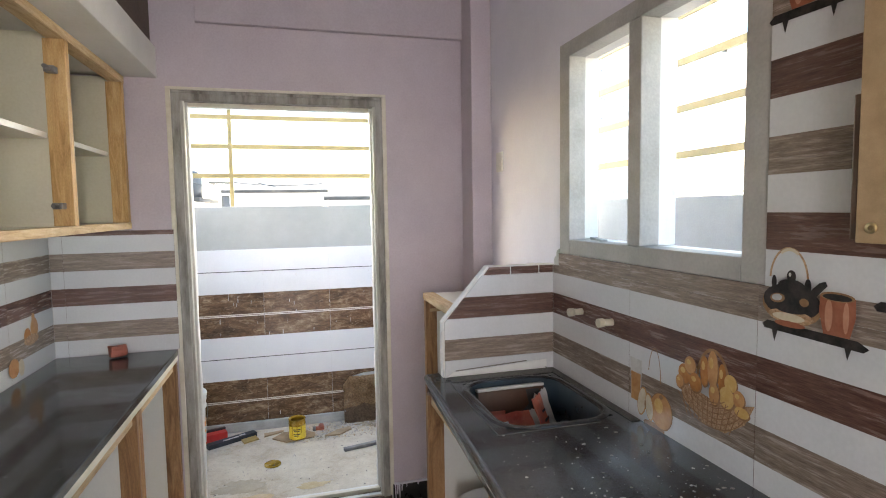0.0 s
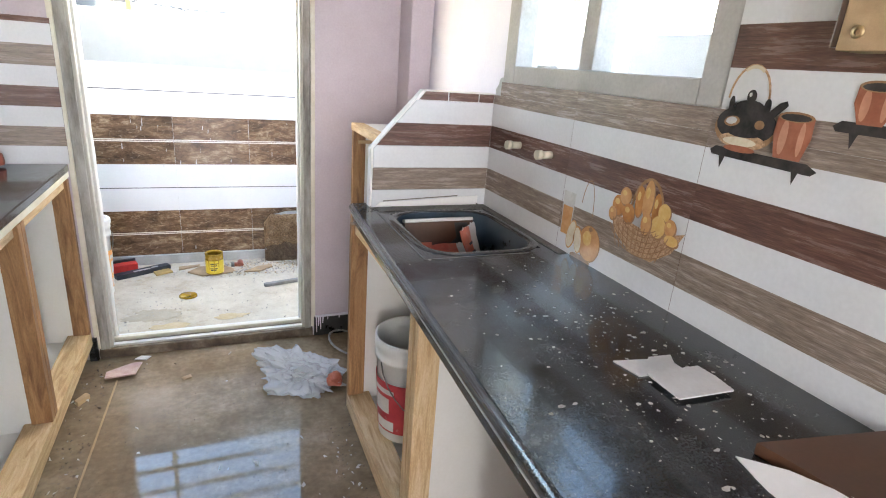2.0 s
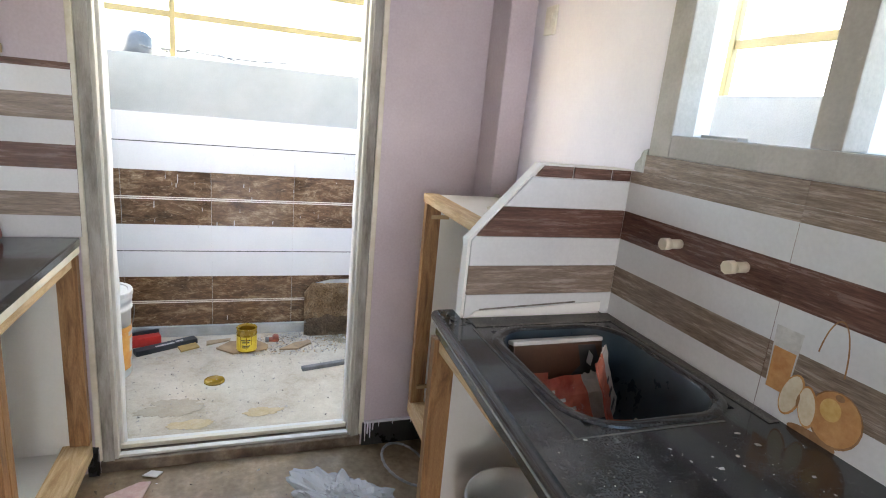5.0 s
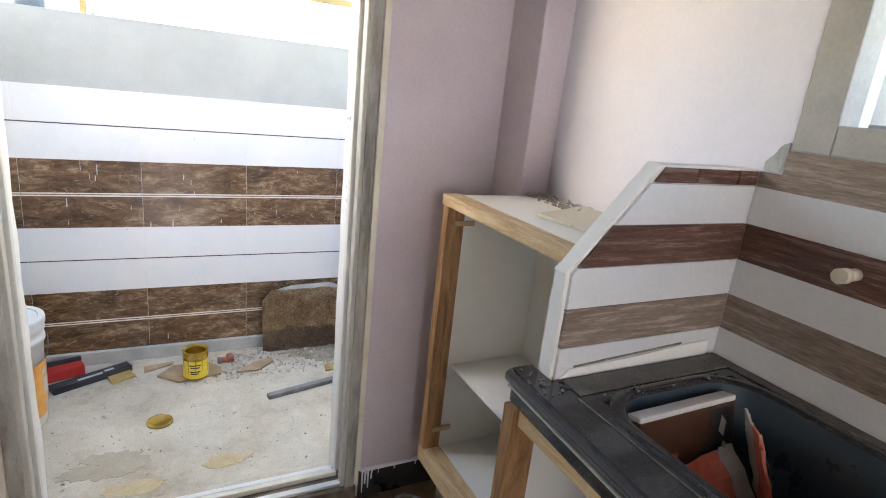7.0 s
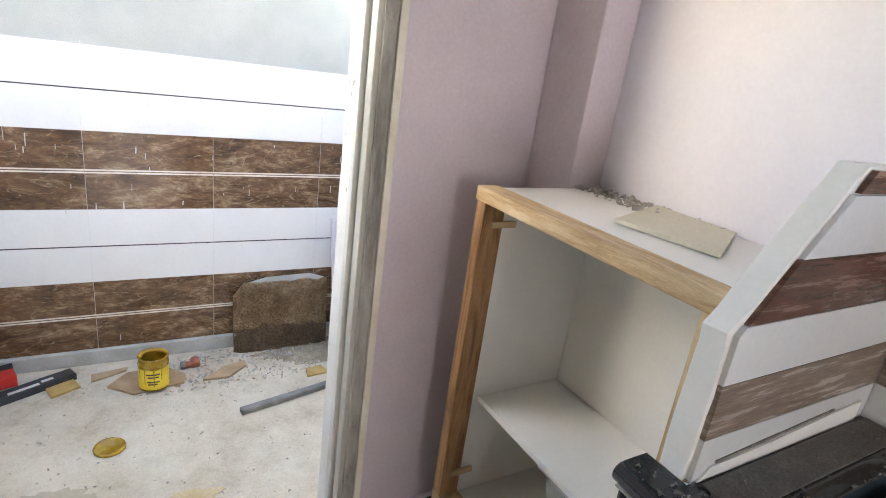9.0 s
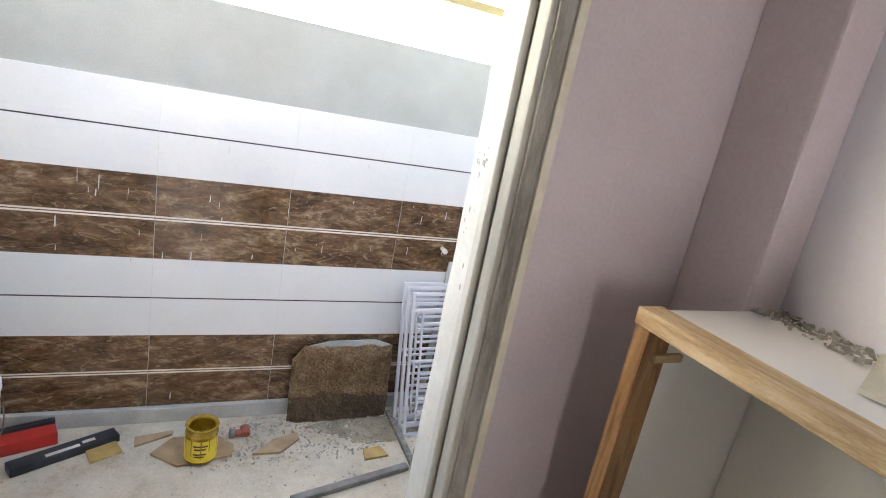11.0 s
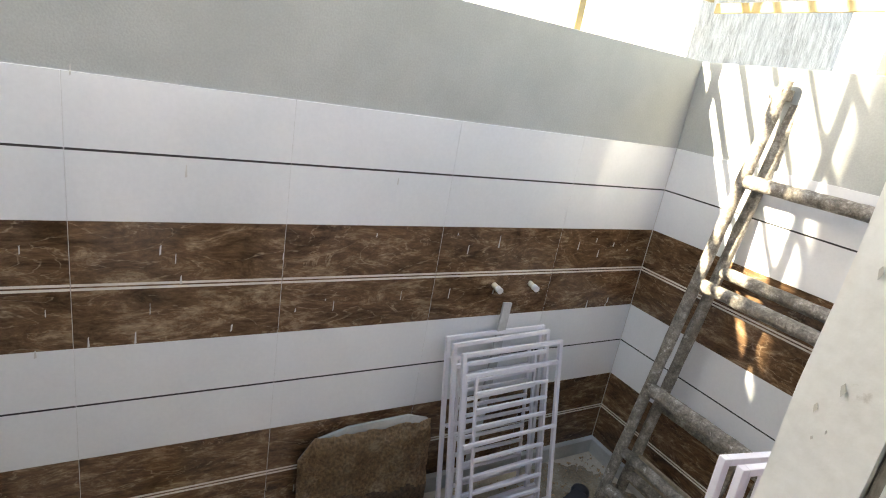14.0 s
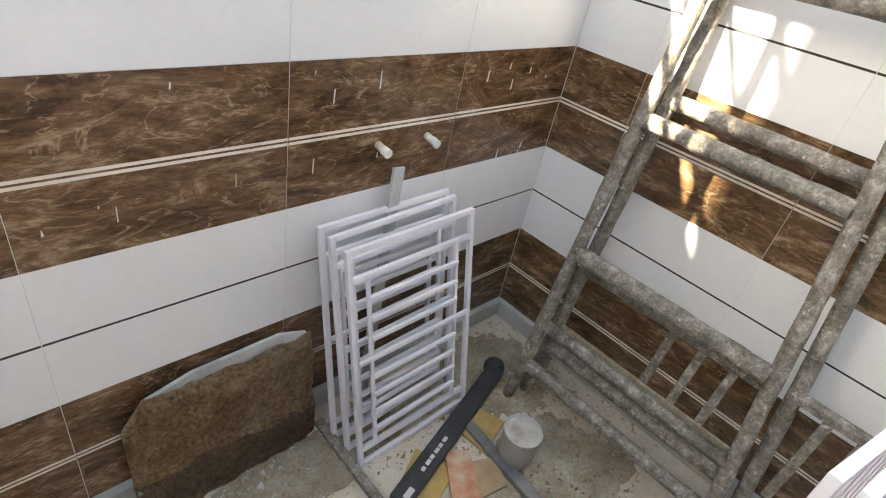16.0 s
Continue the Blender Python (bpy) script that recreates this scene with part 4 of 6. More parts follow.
# crumpled plastic bag
bm = bmesh.new()
bmesh.ops.create_icosphere(bm, subdivisions=5, radius=1)
for v in bm.verts:
    p = v.co.copy()
    w = 0.9 + 0.5 * noise.noise(p * 1.7 + Vector((3, 1, 0))) + 0.5 * abs(noise.noise(p * 3.6)) - 0.22 * abs(noise.noise(p * 7.0 + Vector((5, 0, 0))))
    v.co = Vector((p.x * 0.185 * w, p.y * 0.12 * w, max(-0.018, p.z * 0.075 * w * (1.25 - 0.55 * p.x))))
    v.co.z += 0.02
for f in bm.faces:
    f.smooth = False
thing("plastic_bag", "crumpled translucent white plastic bag on the floor", "bag", (0.40, 2.57, 0.0), (0, 0, -32), bm=bm, mats=FILM)
bm = bmesh.new()
bmesh.ops.create_icosphere(bm, subdivisions=3, radius=0.035)
rough_up(bm, 0.012, 40)
for v in bm.verts:
    v.co.z = max(v.co.z, -0.02)
thing("brick_lump", "small broken lump of red brick by the bag", "rubble", (0.535, 2.47, 0.035), bm=bm, mats=BRICK_RED)

# cards on the worktop
def sheet(name, label, pts, at, rz, mat, thick=0.003, curl=0.0, category="card"):
    bm = bmesh.new()
    plate(bm, pts, thick)
    for v in bm.verts:
        v.co.z += curl * (v.co.x * v.co.x + v.co.y * v.co.y) * 8
    return thing(name, label, category, at, (0, 0, rz), bm=bm, mats=mat)


sheet("card", "pale worn piece of card lying on the granite", [(-0.056, -0.036), (0.054, -0.042), (0.060, 0.0), (0.056, 0.036), (-0.054, 0.040)], (0.82, 0.966, 0.9038), 0, CARD, curl=0.06)
sheet("card", "pale smaller piece of card under another", [(-0.05, -0.026), (0.0, -0.03), (0.045, -0.03), (0.044, -0.008), (0.060, 0.018), (0.012, 0.022), (0.006, 0.016), (-0.062, 0.028)], (0.805, 1.036, 0.9007), 0, CARD, 0.0025)
sheet("board_offcut", "dark brown laminated board on the worktop", [(0.0, 0.0), (0.235, -0.04), (0.235, -0.62), (0.10, -0.62), (0.012, -0.05)], (0.776, 0.805, 0.9007), 0, BROWN_BOARD, 0.018, category="board")
bm = bmesh.new()
plate(bm, [(0, 0), (0.035, -0.05), (0.09, -0.19), (-0.01, -0.19), (-0.012, -0.06)], 0.002)
for v in bm.verts:
    v.co.z += 0.25 * v.co.x
thing("white_sheet", "curled white plastic offcut against a brown board", "sheet", (0.742, 0.806, 0.902), bm=bm, mats=PLASTIC_WHITE)

# wall stubs for taps, switch, wooden board
for y in (1.932, 1.751):
    tap = thing("pipe_stub", "cream capped water pipe stub in the tiled wall", "pipe", (XE - 0.008, y, 1.150), group="sink pipe stubs")
    bm = bmesh.new()
    rod(bm, (0.0, 0, 0), (-0.032, 0, 0), 0.011, 14)
    part("pipe", bm, PIPE_WHITE, tap)
    bm = bmesh.new()
    rod(bm, (-0.032, 0, 0), (-0.05, 0, 0), 0.014, 8)
    part("cap", bm, PIPE_WHITE, tap)
sw = thing("switch_plate", "small cream switch plate on the lilac wall", "switch", (XE, 2.69, 1.715))
part("plate", boxes((-0.008, 0.0, -0.035, 0.035, -0.045, 0.045), bev=0.002), SWITCH_M, sw)
part("rocker", boxes((-0.012, -0.0085, -0.012, 0.012, -0.022, 0.022), bev=0.0015), SWITCH_M, sw)
pb = thing("plywood_sheet", "raw plywood sheet on the tiled wall with two brass eyelets", "plywood", (1.0, 0.7, 1.5))
part("board", boxes((0.962, 1.013, 0.42, 0.979, 1.437, 2.10), bev=0.002), PLY, pb, in_world=True)
part("edge", boxes((0.965, 1.0125, 0.9795, 0.991, 1.442, 1.675), bev=0.002), BROWN_BOARD, pb, "dark edge strip", in_world=True)
for y in (0.952, 0.878):
    bm = bmesh.new()
    lathe(bm, [(0.004, 0), (0.009, 0), (0.009, 0.003), (0.004, 0.003), (0.004, 0)], 18)
    for v in bm.verts:
        v.co = Vector((0.9575 + v.co.z, y + v.co.x, 1.462 + v.co.y))
    part("eyelet", bm, BRASS, pb, "brass eyelet", in_world=True)

# printed pictures on the kitchen tiles, flat on the glaze
PX = XE - 0.0098


def ellipse(y, z, ry, rz, n=20, turn=0.0):
    c, s = math.cos(radians(turn)), math.sin(radians(turn))
    return [(y + ry * math.cos(a) * c - rz * math.sin(a) * s, z + ry * math.cos(a) * s + rz * math.sin(a) * c) for a in [2 * math.pi * i / n for i in range(n)]]


def printed(name, shapes, mats):
    """Flat shapes (points in y and z, material) laid on the tiles, each a hair above the last."""
    bm = bmesh.new()
    for i, (pts, mi) in enumerate(shapes):
        f = bm.faces.new([bm.verts.new((PX - 0.00025 * i, y, z)) for y, z in pts])
        f.material_index = mi
    return part(name, bm, mats, wall_e, "picture printed on the tiles", in_world=True)


def arc(y, z, ry, rz, a0, a1, w, n=14):
    aa = [radians(a0 + (a1 - a0) * i / n) for i in range(n + 1)]
    return [(y + ry * math.cos(a), z + rz * math.sin(a)) for a in aa] + [(y + (ry - w) * math.cos(a), z + (rz - w) * math.sin(a)) for a in reversed(aa)]


fr = [(arc(1.335, 1.075, 0.055, 0.095, 10, 170, 0.008), 4)]
fr += [([(1.455, 1.075), (1.43, 1.02), (1.365, 0.985), (1.295, 0.985), (1.24, 1.025), (1.215, 1.075), (1.26, 1.06), (1.34, 1.05), (1.41, 1.06)], 0)]
for k, (y, z, r, q, c) in enumerate(((1.305, 1.105, 0.013, 0.036, 3), (1.36, 1.11, 0.014, 0.036, 3), (1.333, 1.12, 0.016, 0.045, 1), (1.425, 1.085, 0.022, 0.025, 3), (1.405, 1.112, 0.019, 0.021, 1), (1.44, 1.062, 0.014, 0.016, 1),
                                     (1.385, 1.075, 0.020, 0.023, 3), (1.275, 1.105, 0.018, 0.020, 5), (1.285, 1.07, 0.022, 0.025, 5), (1.25, 1.078, 0.016, 0.019, 1), (1.24, 1.052, 0.020, 0.012, 5), (1.32, 1.068, 0.016, 0.026, 1))):
    fr += [(ellipse(y - 0.001, z - 0.0015, r + 0.0014, q + 0.0014), 4), (ellipse(y + 0.001, z + 0.001, r, q), c), (ellipse(y + r * 0.3, z + q * 0.35, r * 0.4, q * 0.3), 5)]
for k in range(6):
    fr.append((arc(1.335, 1.085, 0.118 - 0.011 * k, 0.098 - 0.012 * k, 208 + 2 * k, 332 - 2 * k, 0.002), 4))
for k in range(11):
    y = 1.245 + 0.018 * k
    fr.append(([(y, 1.058), (y + 0.0025, 1.058), (1.335 + (y - 1.335) * 0.72 + 0.0025, 0.992), (1.335 + (y - 1.335) * 0.72, 0.992)], 4))
printed("basket_print", fr, [BASKET, FRUIT, FRUIT_PALE, FRUIT_DEEP, INK_BROWN, FRUIT_GOLD])
gl = [([(1.65, 0.95), (1.655, 1.07), (1.60, 1.07), (1.605, 0.95)], 4), ([(1.648, 0.95), (1.65, 1.03), (1.605, 1.03), (1.607, 0.95)], 1), (arc(1.545, 1.02, 0.028, 0.10, 20, 175, 0.003), 3),
      (ellipse(1.545, 0.903, 0.045, 0.012), 3), (ellipse(1.515, 0.955, 0.046, 0.050), 3), (ellipse(1.515, 0.956, 0.043, 0.047), 1), (ellipse(1.525, 0.968, 0.018, 0.02), 5), (ellipse(1.515, 0.995, 0.008, 0.006), 3),
      (ellipse(1.595, 0.958, 0.020, 0.043, turn=12), 1), (ellipse(1.596, 0.958, 0.017, 0.039, turn=12), 2), (ellipse(1.562, 0.952, 0.018, 0.038, turn=-10), 1), (ellipse(1.563, 0.952, 0.0155, 0.034, turn=-10), 2), (ellipse(1.58, 0.955, 0.003, 0.012), 3)]
printed("glass_print", gl, [BASKET, FRUIT, FRUIT_PALE, INK_BROWN, GLASS_PRINT, FRUIT_GOLD])
def cup(y0, y1, z0, z1, taper):
    """A printed copper cup with a dark mouth and two soft lights down its side."""
    m, h = (y0 + y1) / 2, (y1 - y0) / 2
    side = [(m - h * taper, z0), (m - h, z0 + (z1 - z0) * 0.55), (m - h * 0.96, z1), (m + h * 0.96, z1), (m + h, z0 + (z1 - z0) * 0.55), (m + h * taper, z0)]
    return [(side, 3), (ellipse(m + h * 0.45, (z0 + z1) / 2, h * 0.22, (z1 - z0) * 0.42), 5), (ellipse(m - h * 0.5, (z0 + z1) / 2, h * 0.16, (z1 - z0) * 0.40), 5),
            (ellipse(m, z1, h * 0.95, 0.0085), 4), (ellipse(m, z1 - 0.001, h * 0.8, 0.006), 0)]


def print_shelf(y0, y1, z, legs):
    out = [([(y1, z), (y1 - 0.012, z + 0.009), (y0 + 0.02, z + 0.006), (y0, z - 0.004), (y0 + 0.01, z - 0.012), (y1 - 0.006, z - 0.008)], 0)]
    return out + [([(y + 0.007, z - 0.006), (y, z - 0.032), (y - 0.008, z - 0.006)], 0) for y in legs]


kt = print_shelf(0.985, 1.202, 1.258, (1.172, 1.022))
kt += [(arc(1.143, 1.352, 0.044, 0.066, 4, 176, 0.0045), 2), (arc(1.142, 1.354, 0.041, 0.062, 60, 120, 0.006), 1)]
kt += [([(1.088, 1.325), (1.062, 1.352), (1.066, 1.360), (1.078, 1.356), (1.10, 1.335)], 0), (ellipse(1.136, 1.306, 0.066, 0.040), 4), (ellipse(1.136, 1.313, 0.063, 0.034), 0), (ellipse(1.136, 1.283, 0.050, 0.014), 2),
       (ellipse(1.140, 1.281, 0.036, 0.008), 1), (ellipse(1.136, 1.301, 0.040, 0.012), 0), (ellipse(1.165, 1.316, 0.017, 0.0095, turn=-8), 4), (ellipse(1.166, 1.317, 0.012, 0.0065, turn=-8), 6), (ellipse(1.106, 1.315, 0.010, 0.008), 4),
       (ellipse(1.136, 1.268, 0.034, 0.006), 3), (ellipse(1.134, 1.344, 0.030, 0.012), 0), (ellipse(1.134, 1.362, 0.010, 0.012), 0), (ellipse(1.137, 1.365, 0.003, 0.004), 6), (ellipse(1.172, 1.347, 0.006, 0.014), 0), (ellipse(1.098, 1.347, 0.007, 0.014), 0)]
kt += cup(1.006, 1.074, 1.266, 1.336, 0.72)
PRINTS = [KETTLE_M, FRUIT_PALE, BASKET, COPPER, INK_BROWN, COPPER_LIGHT, GLASS_PRINT]
printed("kettle_print", kt, PRINTS)
cp = print_shelf(0.70, 0.982, 1.330, (0.948, 0.76)) + cup(0.899, 0.960, 1.336, 1.392, 0.6)
cp += [(ellipse(0.838, 1.375, 0.045, 0.04), 3), (ellipse(0.85, 1.38, 0.012, 0.028), 5), ([(0.865, 1.40), (0.855, 1.44), (0.83, 1.44), (0.82, 1.40)], 2), (arc(0.885, 1.38, 0.02, 0.035, 60, 260, 0.006), 3)]
printed("cups_print", cp, PRINTS)
printed("pot_print", print_shelf(1.04, 1.205, 1.860, (1.168, 1.07)) + cup(1.075, 1.165, 1.868, 1.930, 0.75), PRINTS)

# a fruit picture on the west tiles too
fw = [(ellipse(2.78, 1.06, 0.032, 0.04), 1), (ellipse(2.775, 1.10, 0.014, 0.02), 1), (ellipse(2.72, 1.04, 0.028, 0.03), 3), (ellipse(2.75, 1.02, 0.06, 0.02), 0), (ellipse(2.60, 0.945, 0.04, 0.035), 1), (ellipse(2.655, 0.935, 0.022, 0.032), 2)]
bm = bmesh.new()
for i, (pts, mi) in enumerate(fw):
    bm.faces.new([bm.verts.new((XW + 0.0098 + 0.00025 * i, y, z)) for y, z in pts]).material_index = mi
part("fruit_print", bm, [BASKET, FRUIT, FRUIT_PALE, FRUIT_DEEP], wall_w, "picture printed on the tiles", in_world=True)

# ---- wash area things ----
# broken slab leaning on the back wall
slab = thing("mortar_slab", "broken stone slab caked with brown mortar, leaning on the tiles", "slab", (0.60, 4.165, FW), (-7, 0, 0))
pts = [(-0.205, 0.0), (-0.205, 0.266), (-0.160, 0.322), (-0.06, 0.346), (0.14, 0.352), (0.208, 0.33), (0.216, 0.0)]
bm = bmesh.new()
plate(bm, pts, 0.010, axis=1)
part("stone", bm, CEMENT, slab, "pale stone back")
bm = bmesh.new()
nx, nz = 60, 46
grid = [[None] * (nz + 1) for _ in range(nx + 1)]
for i in range(nx + 1):
    for j in range(nz + 1):
        u, w = i / nx, j / nz
        x = -0.21 + 0.43 * u
        top = 0.34 if x > -0.16 else 0.34 - (-0.16 - x) * 1.1
        z = w * (top - 0.012 + 0.012 * noise.noise(Vector((x * 14, 0, 4))))
        edge = min(u, 1 - u, 1 - w, 1.0) * 9
        grid[i][j] = bm.verts.new((x, -0.004 - 0.016 * min(1, edge) - 0.012 * noise.noise(Vector((x * 16, z * 16, 1))) - 0.007 * noise.noise(Vector((x * 48, z * 48, 2))), z))
for i in range(nx):
    for j in range(nz):
        f = bm.faces.new((grid[i][j], grid[i + 1][j], grid[i + 1][j + 1], grid[i][j + 1]))
        f.smooth = True
        h = (j + 0.5) / nz + 0.12 * noise.noise(Vector((i * 0.08, 3, 0)))
        f.material_index = 1 if h < 0.36 else 0
bmesh.ops.solidify(bm, geom=bm.faces[:], thickness=0.004)
part("mortar", bm, [MORTAR, MORTAR_WET], slab, "rough brown mortar, damp below")

# white painted grilles in a stack
def grille_frame(name, label, w, h, rows, at, turn, group, inner=True, vertical=False):
    ob = thing(name, label, "grille", at, turn, group)
    b = 0.013
    for x in (b / 2, w - b / 2):
        bm = bmesh.new()
        bar(bm, (x, 0, 0), (x, 0, h), b, bev=0.0015, up=(0, 1, 0))
        part("upright", bm, WHITE_STEEL, ob)
    zs = [0.055, h - 0.075] if inner else []
    for z in [b / 2, h - b / 2] + zs:
        bm = bmesh.new()
        bar(bm, (b, 0, z), (w - b, 0, z), b, bev=0.0015)
        part("rail", bm, WHITE_STEEL, ob)
    if vertical:
        for i in range(rows):
            x = w * (i + 1) / (rows + 1)
            bm = bmesh.new()
            bar(bm, (x, 0, b), (x, 0, h - b), 0.022, 0.006, up=(0, 1, 0))
            part("bar", bm, WHITE_STEEL, ob)
        return ob
    ix0, ix1 = (0.052, w - 0.058) if inner else (0.03, w - 0.03)
    for x in (ix0, ix1):
        bm = bmesh.new()
        bar(bm, (x, -0.004, 0.0555), (x, -0.004, h - 0.0755), 0.009, bev=0.001, up=(0, 1, 0))
        part("inner_upright", bm, WHITE_STEEL, ob)
    for i in range(rows):
        z = 0.055 + (h - 0.13) * (i + 1) / (rows + 1)
        full = i == rows // 2
        bm = bmesh.new()
        bar(bm, (b if full else ix0, -0.010, z), ((w - b) if full else ix1, -0.010, z), 0.010, bev=0.001)
        part("bar", bm, WHITE_STEEL, ob)
    return ob


G_LAB = "small white painted steel window grille leaning in a stack"
for i, (x, y, dx, tilt) in enumerate(((0.850, 3.996, -0.5, -11.5), (0.850, 4.056, 1.0, -11.0), (0.842, 4.108, -1.0, -9.5))):
    grille_frame("window_grille", G_LAB, 0.380, 0.622 + 0.003 * i, 8, (x, y, FW), (tilt, -1.8, dx), "stacked small grilles")
for i, (x, y) in enumerate(((0.755, 3.276), (0.761, 3.244))):
    grille_frame("large_grille", "white painted steel grille leaning by the doorway", 0.57, 0.905, 9, (x, y, FW), (-2.0 - 0.4 * i, 0, -12 + i), "stacked large grilles", inner=False, vertical=True)
bm = bmesh.new()
bx(bm, -0.016, 0.016, -0.004, 0.004, 0, 0.725, bev=0.001)
thing("wooden_batten", "thin grey wooden batten standing behind white grilles", "batten", (0.97, 4.16, FW), (-4.2, 5.0, 0), bm=bm, mats=CEMENT)

# ladder
lad = thing("step_ladder", "folded paint-spattered steel step ladder leaning on the tiled wall", "ladder", (1.38, 3.6, FW))


def lx(z, back=0.0):
    return 1.375 + 0.158 * (z - FW) + back


def ly(z, left):
    return 3.935 - 0.012 * (z - FW) if left else 3.325 + 0.135 * z


for back, z1 in ((0.0, 1.50), (0.062, 1.44)):
    for left in (True, False):
        o = -0.02 if left else -0.042
        yy = (lambda z: ly(z, left) + (o if back else 0))
        bm = bmesh.new()
        n = 26
        pts = [Vector((lx(FW + (z1 - FW) * i / n, back), yy(FW + (z1 - FW) * i / n), FW + (z1 - FW) * i / n)) for i in range(n + 1)]
        rings = []
        for p in pts:
            ring = []
            for k in range(10):
                a = 2 * math.pi * k / 10
                q = p + Vector((0.0185 * math.cos(a), 0.0185 * math.sin(a), 0))
                q += noise.noise_vector(q * 34) * 0.0028
                ring.append(bm.verts.new(q))
            rings.append(ring)
        for p, q in zip(rings, rings[1:]):
            for k in range(10):
                bm.faces.new((p[k], p[(k + 1) % 10], q[(k + 1) % 10], q[k])).smooth = True
        bm.faces.new(rings[0])
        bm.faces.new(rings[-1])
        part("rail", bm, LADDER_M, lad, in_world=True)
for back, z, r in ((0.0, 0.115, 0.02), (0.0, 0.50, 0.024), (0.0, 0.875, 0.021), (0.062, 0.92, 0.02), (0.0, 1.205, 0.021), (0.062, 0.17, 0.02), (0.062, 0.44, 0.018)):
    bm = bmesh.new()
    a, b = Vector((lx(z, back), ly(z, True) - 0.014, z)), Vector((lx(z, back), ly(z, False) + 0.014, z))
    n = 14
    rings = []
    for i in range(n + 1):
        p = a.lerp(b, i / n)
        rings.append([bm.verts.new(p + Vector((r * math.cos(t), 0, r * math.sin(t))) + noise.noise_vector((p + Vector((t, 0, 0))) * 30) * 0.003) for t in [2 * math.pi * k / 10 for k in range(10)]])
    for p, q in zip(rings, rings[1:]):
        for k in range(10):
            bm.faces.new((p[k], p[(k + 1) % 10], q[(k + 1) % 10], q[k])).smooth = True
    part("rung", bm, LADDER_M, lad, in_world=True)
part("tread", boxes((lx(0.2) + 0.062, lx(0.2) + 0.072, 3.37, 3.905, 0.135, 0.255), bev=0.003), SOIL, lad, "dark dusty kick plate", in_world=True)
bm = bmesh.new()
rod(bm, (lx(0.26), 3.92, 0.262), (lx(0.26), 3.36, 0.262), 0.017, 10)
rough_up(bm, 0.003, 34.0)
part("rung", bm, LADDER_M, lad, in_world=True)
for y in (3.47, 3.55, 3.63, 3.27, 3.20):
    bm = bmesh.new()
    bar(bm, (lx(0.24, 0.06), y, 0.20), (lx(0.47, 0.06), y - 0.004, 0.455), 0.022, 0.012, bev=0.003, up=(1, 0, 0))
    part("baluster", bm, LADDER_M, lad, in_world=True)
bm = bmesh.new()
bar(bm, (lx(0.46, 0.06), 3.14, 0.46), (lx(0.46, 0.06), 3.36, 0.46), 0.03, 0.02, bev=0.003)
part("side_rung", bm, LADDER_M, lad, in_world=True)
bm = bmesh.new()
bx(bm, lx(1.47) - 0.02, lx(1.47) + 0.085, ly(1.47, True) - 0.01, ly(1.47, True) + 0.026, 1.445, 1.478, bev=0.004)
part("hinge_plate", bm, LADDER_M, lad, in_world=True)

# yellow paint tin, its lid, offcuts under it
tin = thing("paint_tin", "open yellow paint tin with ochre drips, on a tile offcut", "tin", (0.063, 3.985, FW + 0.011))
bm = bmesh.new()
lathe(bm, [(0, 0.003), (0.052, 0.003), (0.054, 0.0), (0.054, 0.098), (0.0555, 0.100), (0.0555, 0.104), (0.054, 0.106), (0.054, 0.128), (0.0565, 0.131), (0.054, 0.134), (0.044, 0.130), (0.043, 0.120), (0.050, 0.116), (0.050, 0.05), (0, 0.05)])
part("can", bm, PAINT_OCHRE, tin, "ochre smeared metal")
bm = bmesh.new()
r = 0.0548
rings = [[bm.verts.new((r * math.cos(a), r * math.sin(a), z)) for z in (0.006, 0.092)] for a in [2 * math.pi * i / 40 for i in range(40)]]
for i in range(40):
    p, q = rings[i], rings[(i + 1) % 40]
    bm.faces.new((p[0], q[0], q[1], p[1])).smooth = True
part("label", bm, LABEL_YELLOW, tin, "yellow paper label")
bm = bmesh.new()
for a0, z0, z1, w in ((-2.2, 0.03, 0.1, 0.12), (-1.6, 0.018, 0.1, 0.09), (-1.1, 0.045, 0.1, 0.1), (-0.5, 0.03, 0.1, 0.08), (-2.7, 0.05, 0.1, 0.1)):
    q = [bm.verts.new(((r + 0.001) * math.cos(a), (r + 0.001) * math.sin(a), z)) for a, z in ((a0 - w / 2, z1), (a0 + w / 2, z1), (a0 + w / 5, z0), (a0 - w / 5, z0))]
    bm.faces.new(q)
part("drip", bm, PAINT_OCHRE, tin)
bm = bmesh.new()
for z, a0, a1 in ((0.07, -2.1, -1.2), (0.058, -2.0, -1.3), (0.038, -2.05, -1.25), (0.028, -2.0, -1.4)):
    n = 8
    aa = [a0 + (a1 - a0) * i / n for i in range(n + 1)]
    for p, q in zip(aa, aa[1:]):
        bm.faces.new([bm.verts.new(((r + 0.0006) * math.cos(t), (r + 0.0006) * math.sin(t), zz)) for t, zz in ((p, z), (q, z), (q, z + 0.006), (p, z + 0.006))])
part("print_bar", bm, INK, tin)
bm = bmesh.new()
lathe(bm, [(0, 0.004), (0.036, 0.004), (0.038, 0.008), (0.047, 0.008), (0.049, 0.004), (0.049, 0.0), (0, 0.0)])
thing("tin_lid", "round ochre paint tin lid lying on the floor", "lid", (-0.085, 3.645, FW + 0.001), bm=bm, mats=PAINT_OCHRE)


def offcut(pts, at, rz, mat=OFFCUT, label="broken tan tile offcut on the dusty floor", thick=0.009):
    bm = bmesh.new()
    plate(bm, pts, thick)
    return thing("tile_offcut", label, "offcut", at, (0, 0, rz), "offcuts on the wash floor", bm, mat)


